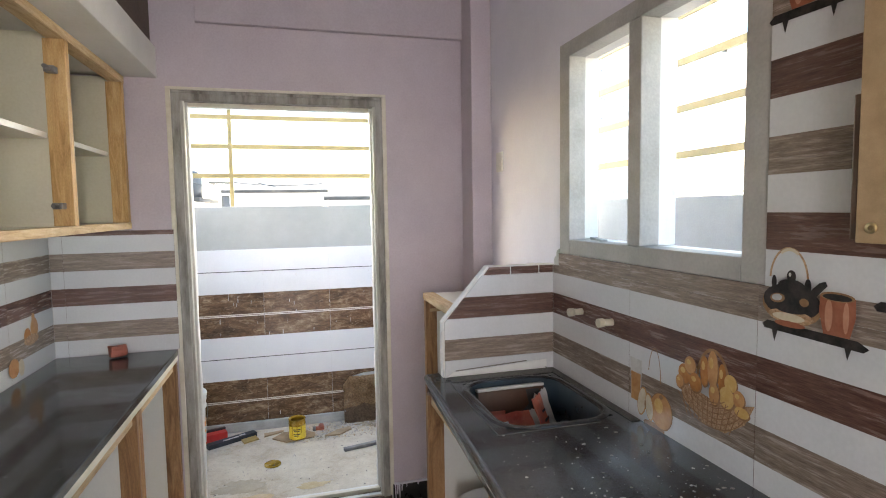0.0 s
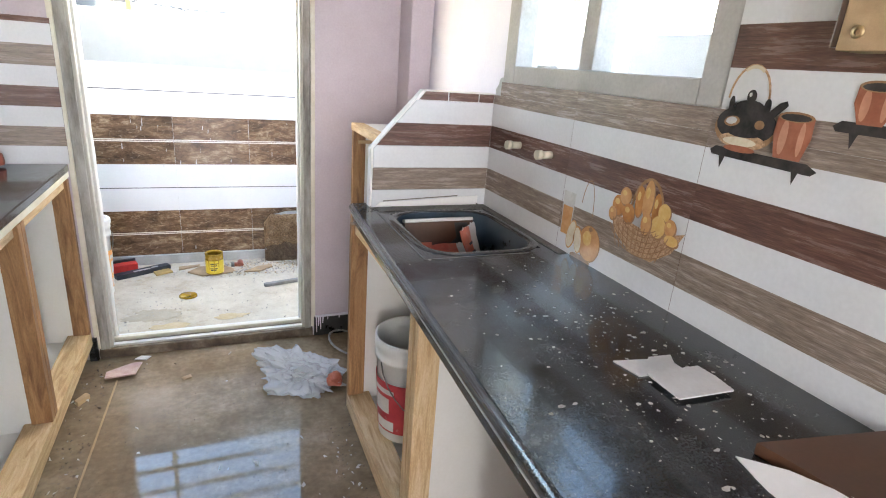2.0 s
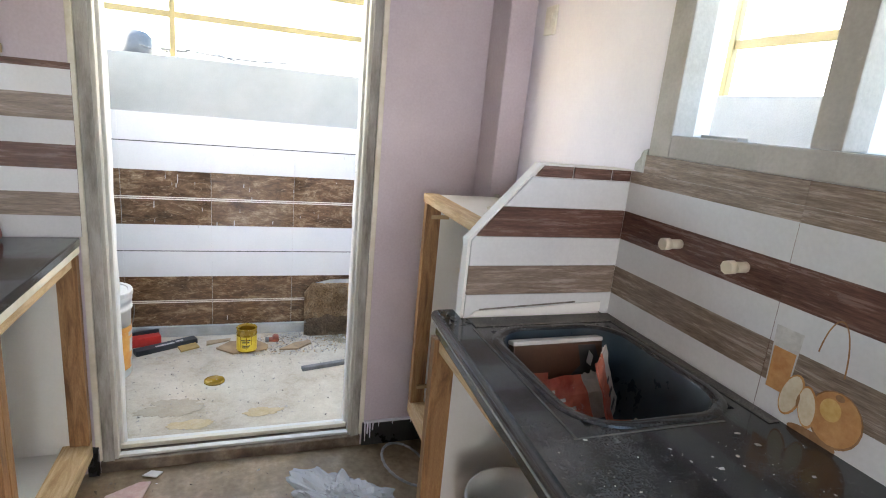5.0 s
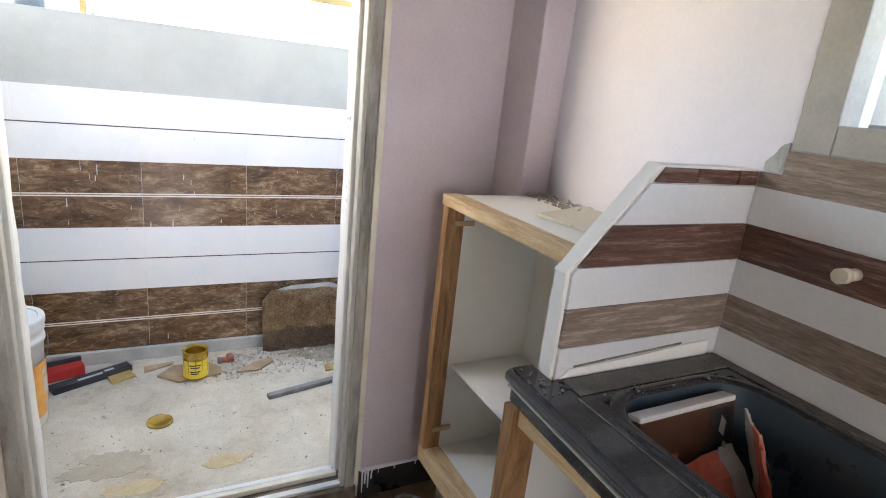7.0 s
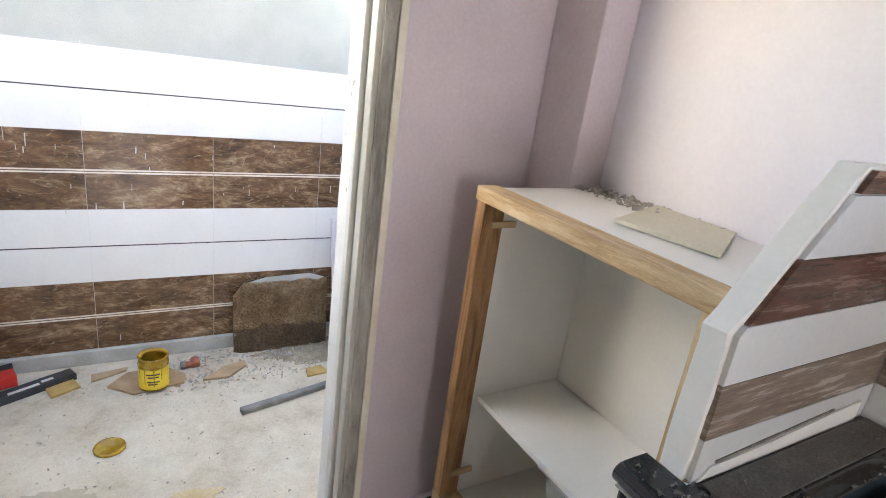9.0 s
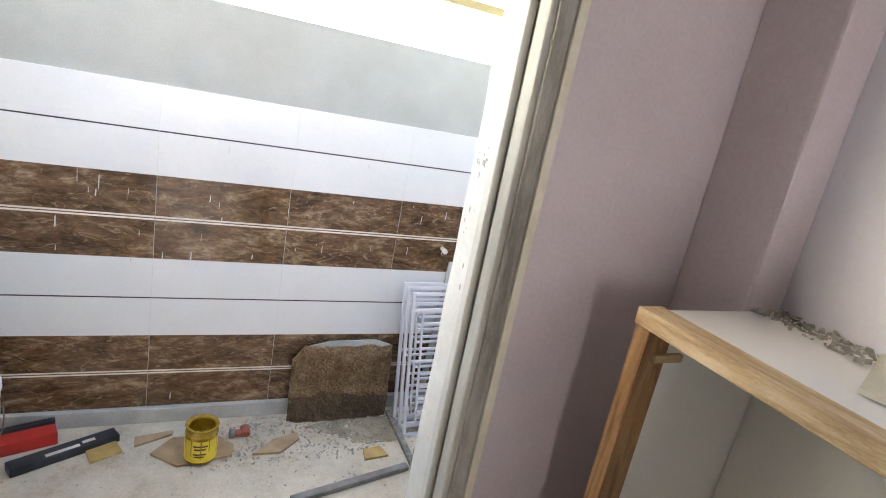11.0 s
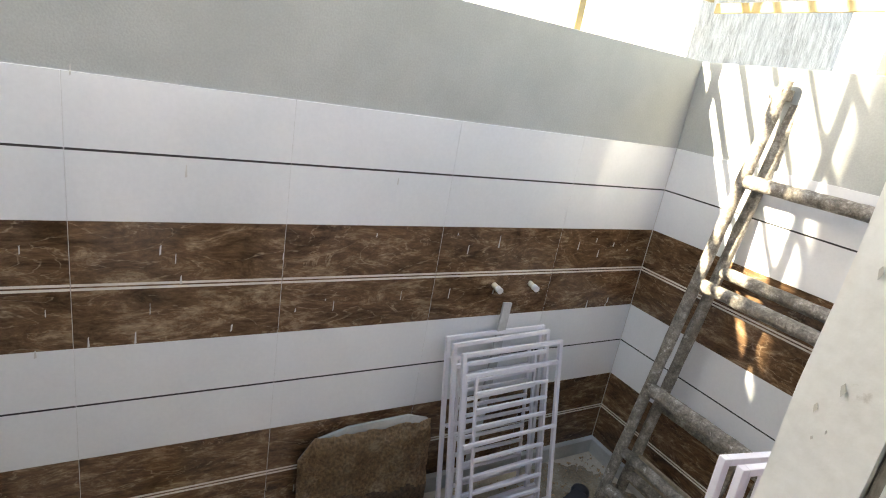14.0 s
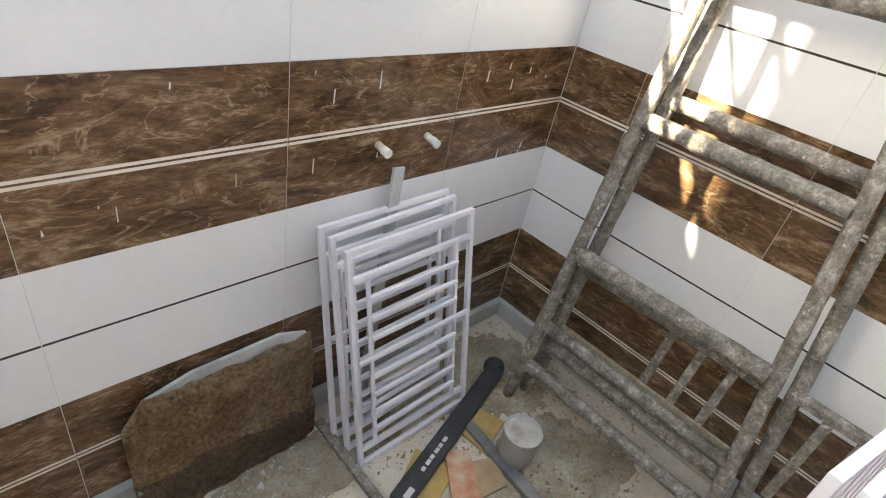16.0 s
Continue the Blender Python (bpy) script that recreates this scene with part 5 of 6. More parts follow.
offcut([(-0.15, -0.01), (-0.06, -0.09), (0.02, -0.075), (0.12, -0.06), (0.13, 0.0), (0.07, 0.07), (-0.08, 0.075)], (0.05, 4.03, FW + 0.001), 0)
offcut([(-0.10, -0.03), (0.0, -0.05), (0.09, 0.01), (0.095, 0.05), (0.0, 0.035)], (0.335, 4.01, FW + 0.001), 8)
offcut([(-0.05, -0.045), (0.05, -0.03), (0.045, 0.05), (-0.05, 0.04)], (-0.245, 4.06, FW + 0.001), 20, OFFCUT_Y, "small yellow tile offcut on the dusty floor")
offcut([(-0.03, -0.02), (0.10, 0.0), (0.11, 0.02), (-0.02, 0.03)], (-0.13, 4.10, FW + 0.001), 15)
offcut([(-0.05, -0.06), (0.06, -0.05), (0.05, 0.05), (-0.03, 0.06)], (-0.52, 3.42, FW + 0.001), 35, label="tan offcut near the wall")
offcut([(-0.08, -0.05), (0.08, -0.06), (0.085, 0.06), (-0.07, 0.05)], (0.95, 3.86, FW + 0.001), 24, OFFCUT_Y, "yellowish wood offcut below white grilles")
offcut([(-0.09, -0.05), (0.07, -0.055), (0.09, 0.03), (-0.05, 0.06)], (1.07, 3.79, FW + 0.001), -10, OFFCUT, "tan wood offcut below white grilles")
offcut([(-0.06, -0.05), (0.07, -0.04), (0.06, 0.05), (-0.05, 0.05)], (1.20, 3.89, FW + 0.001), 12, OFFCUT_Y, "yellowish wood offcut beside the ladder")
offcut([(-0.04, -0.11), (0.035, -0.10), (0.04, 0.09), (-0.03, 0.10)], (1.035, 3.80, FW + 0.011), -32, PACKET_FADED, "torn orange-red packet on the wash floor", 0.004)
offcut([(-0.05, -0.03), (0.05, -0.02), (0.03, 0.04), (-0.04, 0.03)], (0.70, 3.90, FW + 0.001), 0, OFFCUT_Y, "small yellow offcut near the slab")


def long_tool(name, label, category, a, b, w, h, mat, extras=()):
    ax, ay = a
    bx_, by_ = b
    ang = math.degrees(math.atan2(by_ - ay, bx_ - ax))
    ln = math.hypot(bx_ - ax, by_ - ay)
    ob = thing(name, label, category, (ax, ay, FW), (0, 0, ang))
    part("body", boxes((0, ln, -w / 2, w / 2, 0.001, h), bev=0.004), mat, ob)
    for nm, d, m in extras:
        part(nm, boxes(d, bev=0.001), m, ob)
    return ob


long_tool("packet_tube", "long black printed packet lying on the dusty floor", "packet", (-0.50, 3.99), (-0.215, 4.14), 0.055, 0.03, BLACK_TOOL,
          [("print_bar", (0.10, 0.20, -0.018, -0.004, 0.0302, 0.031), CARD), ("print_bar", (0.21, 0.25, -0.01, 0.004, 0.0302, 0.031), CARD)])
long_tool("trowel_box", "red box with a black side by the wall", "box", (-0.56, 4.10), (-0.40, 4.155), 0.06, 0.05, RED_TOOL, [("side", (0, 0.17, 0.0305, 0.05, 0.001, 0.062), BLACK_TOOL)])
long_tool("metal_bar", "grey dusty metal bar lying on the floor", "bar", (0.345, 3.70), (0.80, 3.80), 0.03, 0.022, STEEL_BAR)
long_tool("wooden_batten", "dusty batten on the floor beside white grilles", "batten", (0.838, 4.17), (0.828, 3.78), 0.025, 0.02, LADDER_M)
long_tool("metal_bar", "dirty metal bar between grilles and ladder", "bar", (1.181, 3.985), (1.150, 3.57), 0.034, 0.022, STEEL_BAR)
lv = long_tool("black_tube", "long black printed tool sleeve with a rounded end in the corner", "tool", (0.862, 3.852), (1.40, 4.016), 0.055, 0.034, BLACK_TOOL,
               [("print_bar", (0.10 + 0.022 * k, 0.114 + 0.022 * k + 0.004 * (k % 2), -0.008, 0.002, 0.0342, 0.0346), CARD) for k in range(6)] + [("print_patch", (0.012, 0.045, -0.018, -0.002, 0.0342, 0.0348), CARD)])
bm = bmesh.new()
lathe(bm, [(0, 0.038), (0.018, 0.037), (0.030, 0.030), (0.034, 0.018), (0.033, 0.001), (0, 0.001)], 20, centre=(0.575, 0.012, 0))
part("rounded_end", bm, BLACK_TOOL, lv)
tin2 = thing("small_tin", "small grey tin full of hardened cement", "tin", (1.215, 3.775, FW))
bm = bmesh.new()
lathe(bm, [(0, 0.001), (0.044, 0.001), (0.046, 0.004), (0.052, 0.108), (0.055, 0.112), (0.053, 0.116), (0.049, 0.112)])
part("can", bm, CEMENT, tin2)
bm = bmesh.new()
rings = lathe(bm, [(0.049, 0.111), (0.035, 0.114), (0.018, 0.113), (0, 0.115)], 28)
rough_up(bm, 0.003, 60)
part("cement", bm, RUBBLE, tin2, "lumpy pale cement")
kn = thing("valve", "small rusty valve lying in the dust", "valve", (0.205, 4.09, FW + 0.015))
bm = bmesh.new()
rod(bm, (-0.03, 0, 0), (0.03, 0, 0), 0.014, 12)
rod(bm, (0.018, -0.012, -0.002), (0.018, 0.02, 0.012), 0.019, 12)
part("body", bm, BRICK_RED, kn)
bm = bmesh.new()
rod(bm, (-0.04, 0, 0), (-0.02, 0, 0), 0.017, 8)
part("nut", bm, STEEL_BAR, kn)

# capped pipe stubs in the back wall
for x in (0.982, 1.126):
    tap = thing("pipe_stub", "white capped water pipe stub in the brown tiles", "pipe", (x, YB - 0.008, 0.755), (0, 12, 0), "wash pipe stubs")
    bm = bmesh.new()
    rod(bm, (0, 0, 0), (0, -0.024, -0.003), 0.009, 12)
    part("pipe", bm, PIPE_WHITE, tap)
    bm = bmesh.new()
    rod(bm, (0, -0.024, -0.003), (0, -0.042, -0.005), 0.011, 8)
    part("cap", bm, PLASTIC_WHITE, tap)


# smears of grout left on the back wall
rnd = random.Random(21)
SMEARS = [(-0.115, 1.238, 0.022), (0.09, 1.05, 0.03), (0.60, 1.06, 0.02), (-0.30, 0.88, 0.05), (-0.36, 0.90, 0.05), (-0.42, 0.74, 0.04), (0.02, 0.72, 0.03), (0.86, 0.86, 0.03), (0.97, 0.88, 0.04), (0.46, 0.70, 0.03), (0.66, 0.72, 0.03),
          (0.20, 0.66, 0.02), (1.05, 0.66, 0.02), (-0.2, 0.63, 0.02), (0.40, 0.10, 0.03), (-0.05, 0.07, 0.03), (1.3, 0.87, 0.03)]
SMEARS += [(rnd.uniform(-0.7, 1.55), rnd.choice((0.66, 0.72, 0.80, 0.86, 0.90)) + rnd.uniform(-0.02, 0.02), rnd.uniform(0.006, 0.035)) for _ in range(24)]
for x, z, ln in SMEARS:
    bm = bmesh.new()
    w = rnd.uniform(0.0008, 0.0028)
    plate(bm, [(x - w, z), (x + w * 0.8, z + 0.002), (x + w * rnd.uniform(0, 1.5), z + ln), (x - w * 0.4, z + ln * 0.9)], 0.001, axis=1)
    for v in bm.verts:
        v.co.y += YB - 0.0095
    part("grout_smear", bm, GROUT, wall_b, "dried smear of grout", in_world=True)


# loose crumbs of mortar: joined, too many to count
def crumbs(name, label, spots, seed, mat=RUBBLE):
    rnd = random.Random(seed)
    bm = bmesh.new()
    for (x0, x1, y0, y1, z, n, s0, s1) in spots:
        for _ in range(n):
            c = Vector((rnd.uniform(x0, x1), rnd.uniform(y0, y1), z))
            s = rnd.uniform(s0, s1) * rnd.uniform(0.4, 1)
            vs = [bm.verts.new(c + Vector((rnd.uniform(-s, s), rnd.uniform(-s, s), rnd.uniform(0, s) if k else 0))) for k in range(4)]
            vs.append(bm.verts.new(c + Vector((rnd.uniform(-s, s), rnd.uniform(-s, s), s))))
            for q in ((0, 1, 4), (1, 2, 4), (2, 3, 4), (3, 0, 4)):
                bm.faces.new([vs[i] for i in q])
    return thing(name, label, "rubble", kind="stuff", bm=bm, mats=mat)


crumbs("mortar_crumbs", "pale mortar crumbs scattered on the wash floor", [(-0.7, 0.9, 3.2, 4.2, FW, 700, 0.004, 0.009), (0.0, 0.75, 3.9, 4.2, FW, 620, 0.004, 0.014), (0.8, 1.6, 3.5, 4.2, FW, 520, 0.004, 0.010)], 3)
crumbs("brown_crumbs", "brown mortar crumbs fallen below the slab and tiles", [(0.1, 1.0, 3.9, 4.15, FW, 380, 0.003, 0.010), (0.95, 1.62, 3.5, 4.2, FW, 1300, 0.003, 0.011)], 23, MORTAR)
crumbs("floor_grit", "dark grit along the kitchen cabinets", [(0.44, 0.58, 0.6, 2.2, 0.0, 420, 0.003, 0.008), (-0.5, -0.36, 1.2, 2.9, 0.0, 420, 0.003, 0.010), (-0.4, 0.5, 1.4, 2.9, 0.0, 420, 0.002, 0.006)], 5, SILL_BROWN)
crumbs("plaster_bits", "white plaster bits dropped on the kitchen floor", [(-0.4, 0.5, 1.3, 2.95, 0.0, 26, 0.006, 0.014), (-0.47, -0.37, 1.3, 2.8, 0.0, 40, 0.005, 0.014), (0.44, 0.54, 1.3, 2.1, 0.0, 34, 0.005, 0.014)], 6, CARD)
crumbs("cabinet_rubble", "mortar rubble along the wall on top of the cabinet", [(0.93, 1.015, 2.45, 2.80, 1.1045, 300, 0.006, 0.014)], 8)
crumbs("sink_rubble", "crumbs of plaster behind the sink", [(0.53, 0.60, 2.10, 2.19, 0.9003, 26, 0.003, 0.009), (0.62, 1.0, 2.05, 2.13, 0.9035, 60, 0.002, 0.007)], 9, GRANITE_DUSTY)
rnd = random.Random(12)
bm = bmesh.new()
for _ in range(900):
    x, y = (rnd.uniform(0.54, 0.99), rnd.uniform(0.35, 1.62)) if rnd.random() < 0.5 else (rnd.gauss(0.79, 0.09), rnd.gauss(1.05, 0.22))
    if not (0.535 < x < 0.995 and 0.3 < y < 1.62):
        continue
    r = 0.0007 + 0.0042 * rnd.random() ** 5
    e, a0 = rnd.uniform(0.5, 1.8), rnd.uniform(0, 3)
    rr = [r * rnd.uniform(0.55, 1.2) for _ in range(8)]
    bm.faces.new([bm.verts.new((x + rr[i] * math.cos(a0 + i * 0.785) * e, y + rr[i] * math.sin(a0 + i * 0.785), 0.9006)) for i in range(8)])
thing("paint_drops", "dried white paint drops on the granite", "paint drops", kind="stuff", bm=bm, mats=RUBBLE)
sheet("torn_card", "torn pinkish card on the floor by the doorway", [(-0.08, -0.03), (0.03, -0.05), (0.08, 0.02), (0.05, 0.045), (-0.06, 0.03)], (-0.31, 2.80, 0.002), 22, surface("pink_card", [(0.42, 0.27, 0.24), (0.55, 0.42, 0.39)], (0.7, 0.85), 20.0, bump=0.1), 0.006, 0.3)
bm = bmesh.new()
bx(bm, -0.032, 0.032, -0.02, 0.02, 0.0, 0.042, bev=0.006)
bmesh.ops.subdivide_edges(bm, edges=bm.edges[:], cuts=2)
rough_up(bm, 0.010, 28.0, 4.0)
thing("torn_packet", "crumpled red packet on the dusty granite against the tiles", "packet", (-0.655, 2.88, 0.9), (0, 0, 20), bm=bm, mats=BRICK_RED)
sheet("torn_card", "small torn scrap of cream card by the threshold", [(-0.03, -0.012), (0.02, -0.02), (0.035, 0.008), (-0.01, 0.02)], (-0.25, 2.915, 0.002), -10, CARD, 0.004, 0.5)
sheet("torn_card", "small brown scrap of card on the kitchen floor", [(-0.02, -0.012), (0.018, -0.014), (0.022, 0.01), (-0.015, 0.014)], (-0.06, 2.70, 0.001), 30, OFFCUT, 0.003, 0.4)
sheet("wood_chip", "splinter of pale wood on the floor", [(-0.03, -0.01), (0.03, -0.012), (0.035, 0.01), (-0.02, 0.012)], (-0.435, 2.62, 0.001), 60, PLY, 0.02, category="wood")
bm = bmesh.new()
bar(bm, (-0.36, 2.02, 0.003), (-0.33, 2.75, 0.003), 0.006, 0.004)
thing("thin_stick", "thin pale stick lying along the floor", "stick", bm=bm, mats=PLY)
bm = bmesh.new()
pts = [Vector((-0.36 + 0.03 * math.sin(i * 0.9), 1.62 + i * 0.03, 0.004 + 0.004 * (i % 2))) for i in range(9)]
for p, q in zip(pts, pts[1:]):
    rod(bm, p, q, 0.006, 6)
thing("cloth_strip", "dirty reddish strip of cloth on the floor", "cloth", bm=bm, mats=BRICK_RED)
bm = bmesh.new()
pts = [Vector((0.66 + 0.10 * math.cos(a), 2.70 + 0.13 * math.sin(a), 0.006 + 0.10 * max(0, math.sin(a * 0.5)))) for a in [0.3 + i * 0.28 for i in range(20)]]
for p, q in zip(pts, pts[1:]):
    rod(bm, p, q, 0.005, 6)
thing("cable_loop", "loose loop of grey cable on the floor by the cabinet", "cable", bm=bm, mats=STEEL_BAR)

def stain(label, x, y, rx, ry, seed, mat):
    """An irregular dried patch, a film on the wash floor."""
    bm = bmesh.new()
    n = 110
    ring = []
    for i in range(n):
        a = 2 * math.pi * i / n
        w = 1 + 0.45 * noise.noise(Vector((math.cos(a) * 1.3, math.sin(a) * 1.3, seed))) + 0.22 * noise.noise(Vector((math.cos(a) * 5, math.sin(a) * 5, seed))) + 0.10 * noise.noise(Vector((math.cos(a) * 14, math.sin(a) * 14, seed)))
        ring.append((x + rx * w * math.cos(a), y + ry * w * math.sin(a)))
    plate(bm, ring, 0.0012)
    for v in bm.verts:
        v.co.z += FW + 0.0004
    return thing("floor_stain", label, "stain", kind="stuff", bm=bm, mats=mat)


stain("damp grey-brown stain dried on the wash floor", -0.24, 3.42, 0.135, 0.075, 1.0, STAIN_DAMP)
stain("ochre stain on the wash floor by the step", 0.14, 3.32, 0.085, 0.035, 2.0, STAIN_OCHRE)
stain("ochre stain on the wash floor near the step", -0.16, 3.27, 0.10, 0.035, 3.0, STAIN_OCHRE)

stain("brown soil swept into the corner below the ladder", 1.40, 4.02, 0.20, 0.17, 5.0, SOIL)
stain("grey-brown dirt on the wash floor under the ladder", 1.27, 3.66, 0.27, 0.16, 6.0, SOIL)
stain("brown soil under the mortar slab and grilles", 0.78, 4.08, 0.26, 0.10, 7.0, SOIL)

# white paint run down over the black skirting beside the door frame
rnd = random.Random(17)
bm = bmesh.new()
for x, z0 in ((0.541, 0.02), (0.553, 0.055), (0.562, 0.035), (0.576, 0.07), (0.60, 0.085), (0.66, 0.092), (0.74, 0.09)):
    w = rnd.uniform(0.002, 0.0045)
    rod(bm, (x, YN - 0.0125, 0.112), (x + rnd.uniform(-0.003, 0.003), YN - 0.0125, z0), w, 6, r2=w * 0.6)
bx(bm, 0.536, 0.92, YN - 0.0135, YN - 0.0005, 0.103, 0.112, bev=0.002)
thing("paint_drips", "lilac-white paint run down over the black skirting", "paint drips", kind="stuff", bm=bm, mats=PALE)

# ---- beyond the parapet ----
def far_house(name, label, x, y, w, d, top, roof=0.25, tank=None, wins=3, slope=0.0):
    ob = thing(name, label, "house", (x, y, g))
    part("wall", boxes((-w / 2, w / 2, -d / 2, d / 2, 0, top - g)), FAR_WALL, ob)
    bm = boxes((-w / 2 - 0.3, w / 2 + 0.3, -d / 2 - 0.3, d / 2 + 0.3, top - g, top - g + roof))
    for v in bm.verts:
        v.co.z += slope * (v.co.y + d / 2)
    part("roof", bm, FAR_ROOF, ob)
    for i in range(wins):
        xx = -w / 2 + w * (i + 0.5) / wins
        wi = part("window", boxes((xx - 0.6, xx + 0.6, -d / 2 - 0.03, -d / 2 + 0.1, top - g - 1.9, top - g - 0.7)), FAR_ROOF, ob)
        part("pane", boxes((xx - 0.5, xx + 0.5, -d / 2 - 0.05, -d / 2 - 0.031, top - g - 1.8, top - g - 0.8)), FAR_BLUE, wi)
    if tank:
        bm = bmesh.new()
        lathe(bm, [(0, 0), (0.6, 0), (0.6, 1.0), (0.4, 1.2), (0.15, 1.25), (0, 1.25)], 20, centre=(tank, 0, top - g + roof))
        part("water_tank", bm, FAR_BLUE, ob, "dark blue roof water tank")
    return ob


far_house("far_house", "pale house with a sheet roof beyond the parapet", -0.6, 27, 3.7, 5, 2.32, 0.12, slope=0.11)
far_house("far_house", "pale flat-roofed house with a water tank", -5.3, 26, 3.2, 5, 1.95, 0.15, tank=1.0)
far_house("far_house", "pale long house with a grey roof further off", 5.5, 34, 7.0, 6, 2.1, 0.2, slope=0.06)
far_house("far_house", "tall white house seen above the parapet", -3.4, 38, 1.9, 6, 3.2, 0.1, wins=1)
far_house("far_house", "pale house far beyond the wash area", 16.0, 40, 10.0, 8, 2.4, 0.2, wins=5)


# long white house to the east, its sunlit side towards the kitchen window
eh = thing("terrace_house", "long white two-storey house standing in the sun, lengthened to bounce light", "house", (16.0, 6.8, g))
# the south stretch is unseen, added to bounce sunlight into the kitchen
part("wall", boxes((16.0, 24.0, -4.0, 17.6, g, 7.3)), FAR_WALL, eh, in_world=True)
part("roof", boxes((15.7, 24.3, -4.3, 17.9, 7.3, 7.55)), FAR_ROOF, eh, in_world=True)
part("parapet", boxes((15.95, 24.05, -4.05, 17.65, 3.2, 3.4)), FAR_WALL, eh, "storey band", in_world=True)
for zz in (0.0, 4.6):
    for k in range(6):
        y = -2.2 + 3.5 * k
        wi = part("window", boxes((15.96, 16.1, y - 0.6, y + 0.6, zz, zz + 1.3)), WIN_GREY, eh, in_world=True)
        part("pane", boxes((15.93, 15.959, y - 0.5, y + 0.5, zz + 0.1, zz + 1.2)), FAR_BLUE, wi, in_world=True)


# overhead cables between far houses
def cable(a, b, sag, r=0.018):
    bm = bmesh.new()
    a, b = Vector(a), Vector(b)
    pts = [a.lerp(b, i / 14) + Vector((0, 0, -4 * sag * (i / 14) * (1 - i / 14))) for i in range(15)]
    for p, q in zip(pts, pts[1:]):
        rod(bm, p, q, r, 5)
    return thing("overhead_cable", "dark overhead cable sagging between far houses", "cable", group="overhead cables", bm=bm, mats=BLACK_TOOL)


cable((-2.4, 24.4, 2.75), (1.6, 24.4, 2.70), 0.12)
cable((-2.2, 24.3, 2.95), (3.6, 30.9, 2.75), 0.35)
cable((-3.9, 24.4, 2.75), (-2.0, 24.4, 2.85), 0.2)


def tree(name, at, h, r, seed):
    rnd = random.Random(seed)
    ob = thing(name, "leafy green tree beyond the parapet", "tree", at)
    bm = bmesh.new()
    rod(bm, (0, 0, 0), (0.1, 0.05, h * 0.55), 0.16, 10, r2=0.09)
    for _ in range(8):
        a = rnd.uniform(0, 6.28)
        rod(bm, (0.1, 0.05, h * rnd.uniform(0.4, 0.55)), (r * 0.8 * math.cos(a), r * 0.8 * math.sin(a), h * rnd.uniform(0.7, 0.95)), 0.06, 7, r2=0.015)
    part("trunk", bm, BARK, ob)
    bm = bmesh.new()
    for _ in range(2600):
        d = Vector((rnd.gauss(0, 1), rnd.gauss(0, 1), rnd.gauss(0, 1))).normalized()
        c = Vector((0, 0, h * 0.8)) + Vector((d.x * r, d.y * r, d.z * r * 0.85)) * (rnd.random() ** 0.4) * (0.75 + 0.45 * noise.noise(d * 2.2 + Vector((seed, 0, 0))))
        s = rnd.uniform(0.05, 0.11)
        u = Vector((rnd.gauss(0, 1), rnd.gauss(0, 1), rnd.gauss(0, 1))).normalized() * s
        w = u.cross(Vector((rnd.gauss(0, 1), rnd.gauss(0, 1), rnd.gauss(0, 1)))).normalized() * s * 0.45
        bm.faces.new([bm.verts.new(p) for p in (c - u, c + w, c + u, c - w)])
    part("crown", bm, LEAF, ob)
    return ob


tree("tree", (12.2, 11.9, g), 5.9, 0.95, 4)


# ---- wall tiles, piece by piece ----
TILE_MESH = {}
KIT = [K_WHITE, K_GREY, K_RED]


def tile_mesh(w, bands, mats, thick=0.008, gap=0.0006):
    """A glazed tile w wide in local x, front at local -y; bands: (z0, z1, material)."""
    key = (round(w, 4), tuple((round(a, 4), round(b, 4), k) for a, b, k in bands), tuple(m.name for m in mats))
    if key in TILE_MESH:
        return TILE_MESH[key]
    if mats is KIT or all(k in (0, 3) for _, _, k in bands):
        gap = 0.0002
    x0, x1 = gap, w - gap
    z0, z1 = bands[0][0] + gap, bands[-1][1] - gap
    c = 0.0003 if mats is KIT else 0.0006
    vs, fs, mi = [], [], []
    for a, b, k in bands:
        a, b = max(a, z0 + c), min(b, z1 - c)
        n = len(vs)
        vs += [(x0 + c, -thick, a), (x1 - c, -thick, a), (x1 - c, -thick, b), (x0 + c, -thick, b)]
        fs.append((n, n + 1, n + 2, n + 3))
        mi.append(k)
    n = len(vs)
    vs += [(x0 + c, -thick, z0 + c), (x1 - c, -thick, z0 + c), (x1 - c, -thick, z1 - c), (x0 + c, -thick, z1 - c), (x0, -thick + c, z0), (x1, -thick + c, z0), (x1, -thick + c, z1), (x0, -thick + c, z1),
           (x0, 0, z0), (x1, 0, z0), (x1, 0, z1), (x0, 0, z1)]
    for lo in (n, n + 4):
        for i in range(4):
            j = (i + 1) % 4
            fs.append((lo + i, lo + 4 + i, lo + 4 + j, lo + j))
            mi.append(bands[0 if i == 0 else -1][2])
    me = bpy.data.meshes.new("tile")
    me.from_pydata(vs, [], fs)
    for m in mats:
        me.materials.append(m)
    me.polygons.foreach_set("material_index", mi)
    TILE_MESH[key] = me
    return me


def lay(parent, u, z, rz, me, off):
    """Hang a tile on a wall; rz 0 looks to -y, 90 looks to +x, -90 looks to -x."""
    ob = new("tile", me)
    ob.parent = parent
    ob.matrix_basis = pose(*off(u), z, 0, 0, rz)


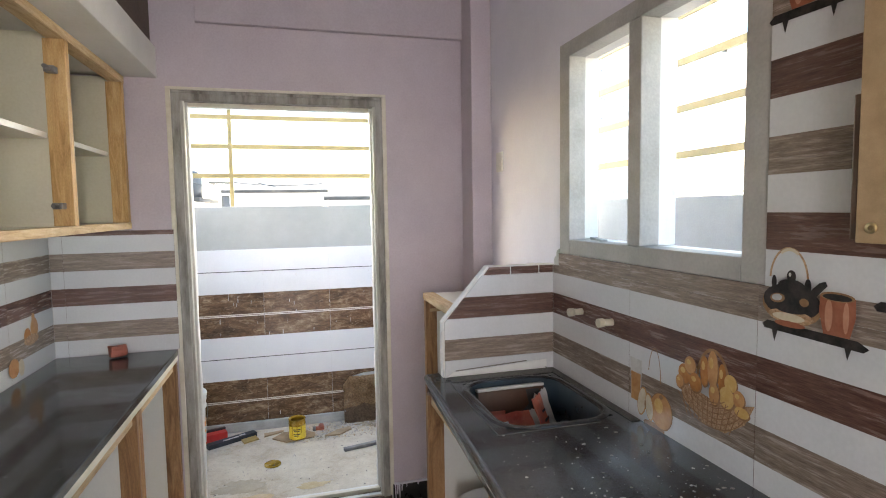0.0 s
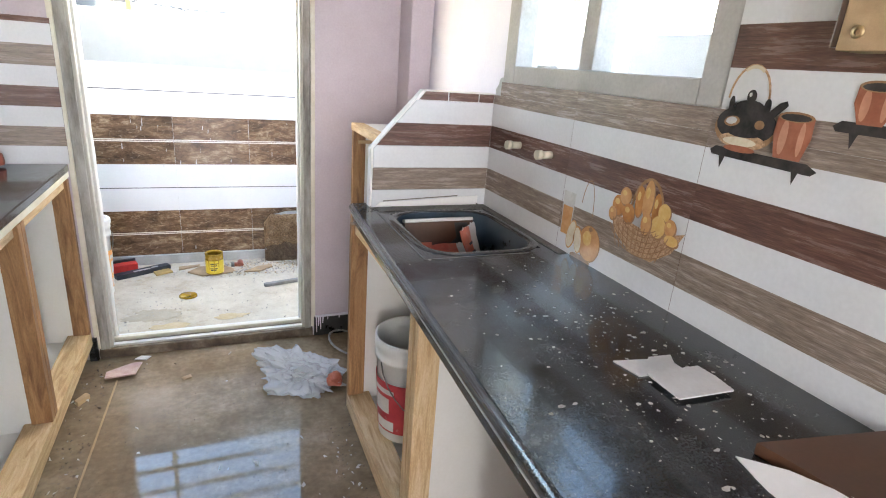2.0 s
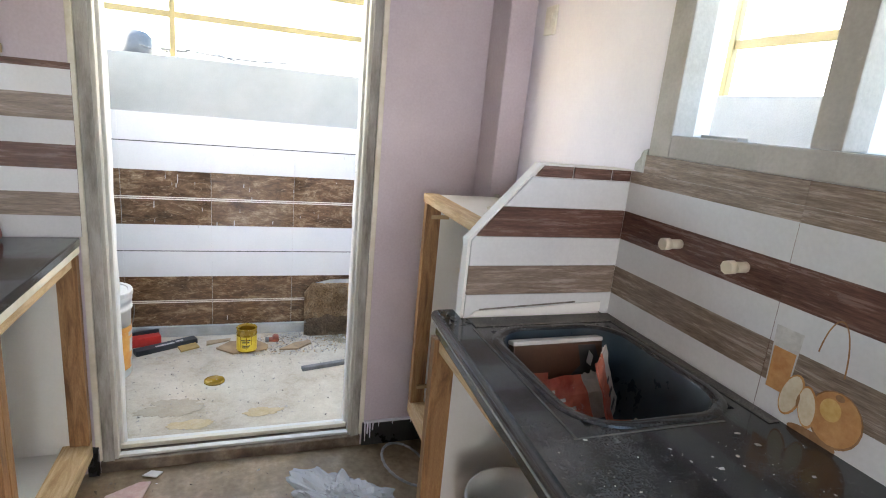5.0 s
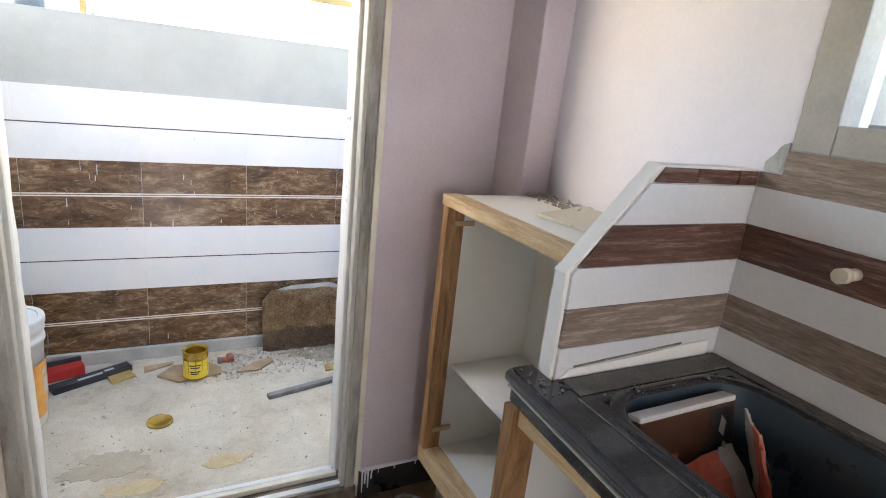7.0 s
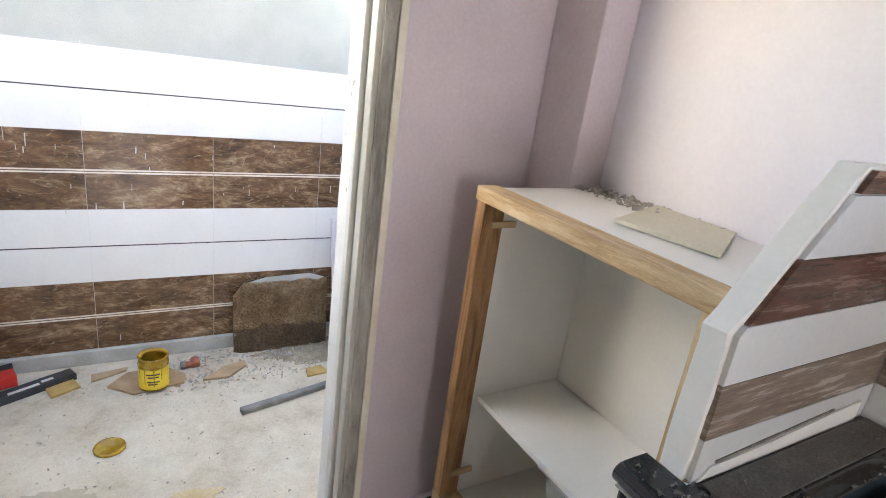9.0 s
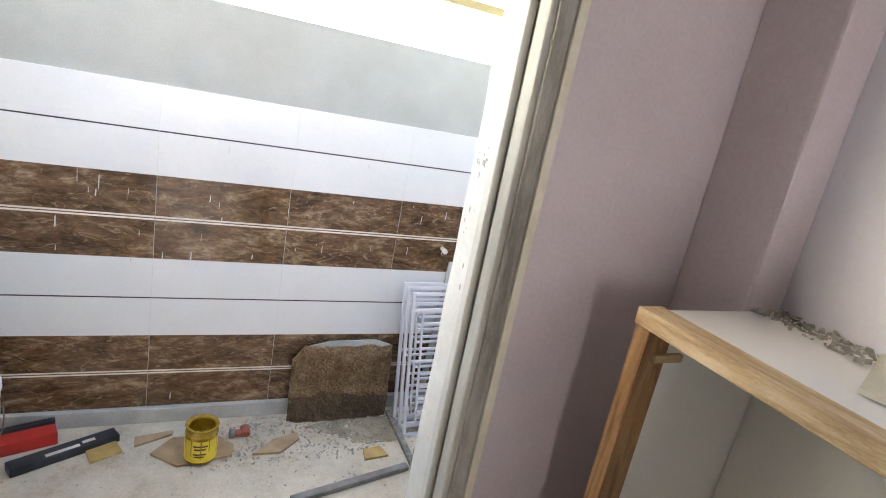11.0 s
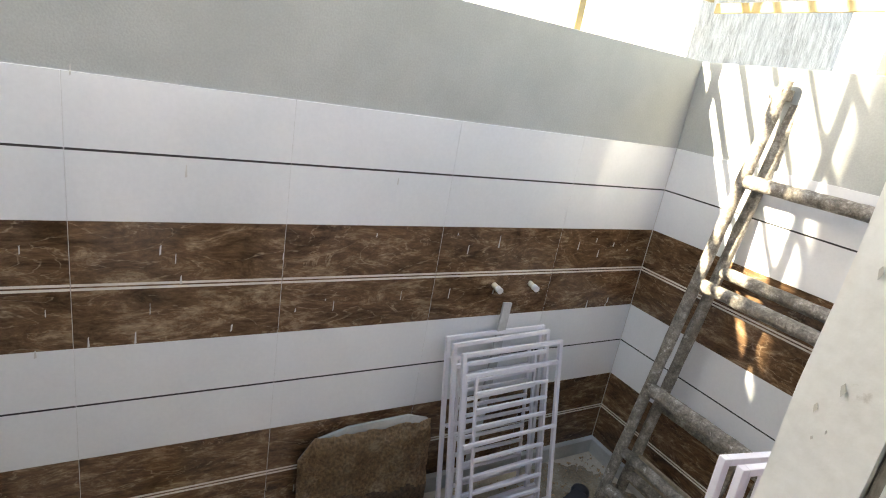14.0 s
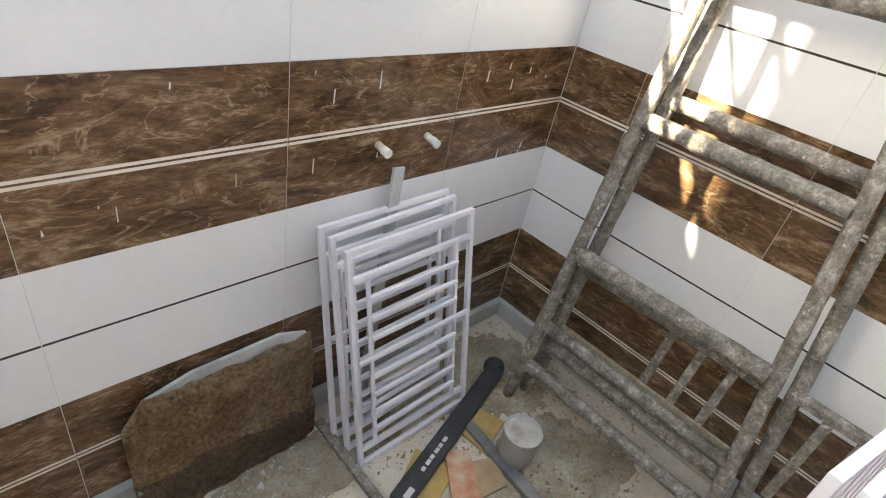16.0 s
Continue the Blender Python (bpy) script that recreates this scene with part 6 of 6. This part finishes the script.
# thin beds of grout behind the tiles
part("grout_bed", boxes((-0.75, XP - 0.002, YB - 0.0071, YB + 0.001, 0.044, 1.2465)), GROUT, wall_b, in_world=True)
part("grout_bed", boxes((XP - 0.0071, XP + 0.001, 0.3, YB - 0.0075, 0.044, 1.2465)), GROUT, wall_p, in_world=True)
part("grout_bed", boxes((XE - 0.0071, XE + 0.001, -1.0, WY0, 0.89, 2.084), (XE - 0.0071, XE + 0.001, WY0, 2.10, 0.89, 1.333), (XE - 0.0071, XE + 0.001, 2.10, 2.143, 0.89, 1.289)), GROUT, wall_e, in_world=True)
part("grout_bed", boxes((XW + 0.002, -0.431, YN - 0.0071, YN + 0.001, 0.891, 1.429)), GROUT, wall_n, in_world=True)
part("grout_bed", boxes((XW - 0.001, XW + 0.0071, -0.4, YN - 0.0075, 0.891, 1.436)), GROUT, wall_w, in_world=True)
WASH = [T_WHITE, T_BROWN, T_CREAMLINE, T_BLACK]
S = 0.1505
B_BROWN = [(0, S - 0.009, 1), (S - 0.009, S - 0.003, 2), (S - 0.003, S + 0.001, 1), (S + 0.001, S + 0.007, 2), (S + 0.007, 2 * S, 1)]
B_WHITE = [(0, S - 0.0025, 0), (S - 0.0025, S + 0.0025, 3), (S + 0.0025, 2 * S, 0)]
ROWS_W = [(0.043, B_BROWN), (0.344, B_WHITE), (0.645, B_BROWN), (0.946, B_WHITE)]
# back wall
cuts = [-0.75, -0.5785, -0.131, 0.3165, 0.764, 1.2115, XP - 0.009]
for a, b in zip(cuts, cuts[1:]):
    for z, bands in ROWS_W:
        lay(wall_b, a, z, 0, tile_mesh(b - a, bands, WASH), lambda u: (u, YB))
# side parapet, running south from the corner
ys = [YB - 0.0085 - 0.225] + [YB - 0.0085 - 0.225 - 0.4475 * k for k in range(1, 9)]
prev = YB - 0.0085
for y in ys:
    for z, bands in ROWS_W:
        lay(wall_p, prev, z, -90, tile_mesh(prev - y, bands, WASH), lambda u: (XP, u))
    prev = y



def kitchen_tiles(parent, u0, u1, z0, z1, rz, off, first=None, w=0.4475, flip=1):
    """Rows of 300 mm tiles with four bands, cut to the stretch u0..u1 and z0..z1."""
    z = z0
    while z < z1 - 1e-4:
        k = math.floor((z - 0.885) / 0.3 + 1e-6)
        e = min(z1, 0.885 + (k + 1) * 0.3)
        u = u0
        step = first or w
        while u < u1 - 1e-4:
            v = u + step
            if v > u1 - 0.06:
                v = u1
            step = w
            lay(parent, u if flip > 0 else v, z, rz, tile_mesh(v - u, [(a - z, b - z, c) for a, b, c in banded(z, e)], KIT), off)
            u = v
        z = e


east = lambda u: (XE, u)
kitchen_tiles(wall_e, -1.022, 2.1443, 0.885, 1.29, -90, east, flip=-1)
kitchen_tiles(wall_e, -1.022, 2.10, 1.29, 1.335, -90, east, flip=-1)
kitchen_tiles(wall_e, -1.022, 1.2, 1.335, 2.085, -90, east, flip=-1)
kitchen_tiles(wall_n, XW + 0.009, -0.43, 0.8905, 1.43, 0, lambda u: (u, YN), first=0.05)
kitchen_tiles(wall_w, -0.4, YN - 0.0005, 0.8905, 1.4375, 90, lambda u: (XW, u), first=0.3)
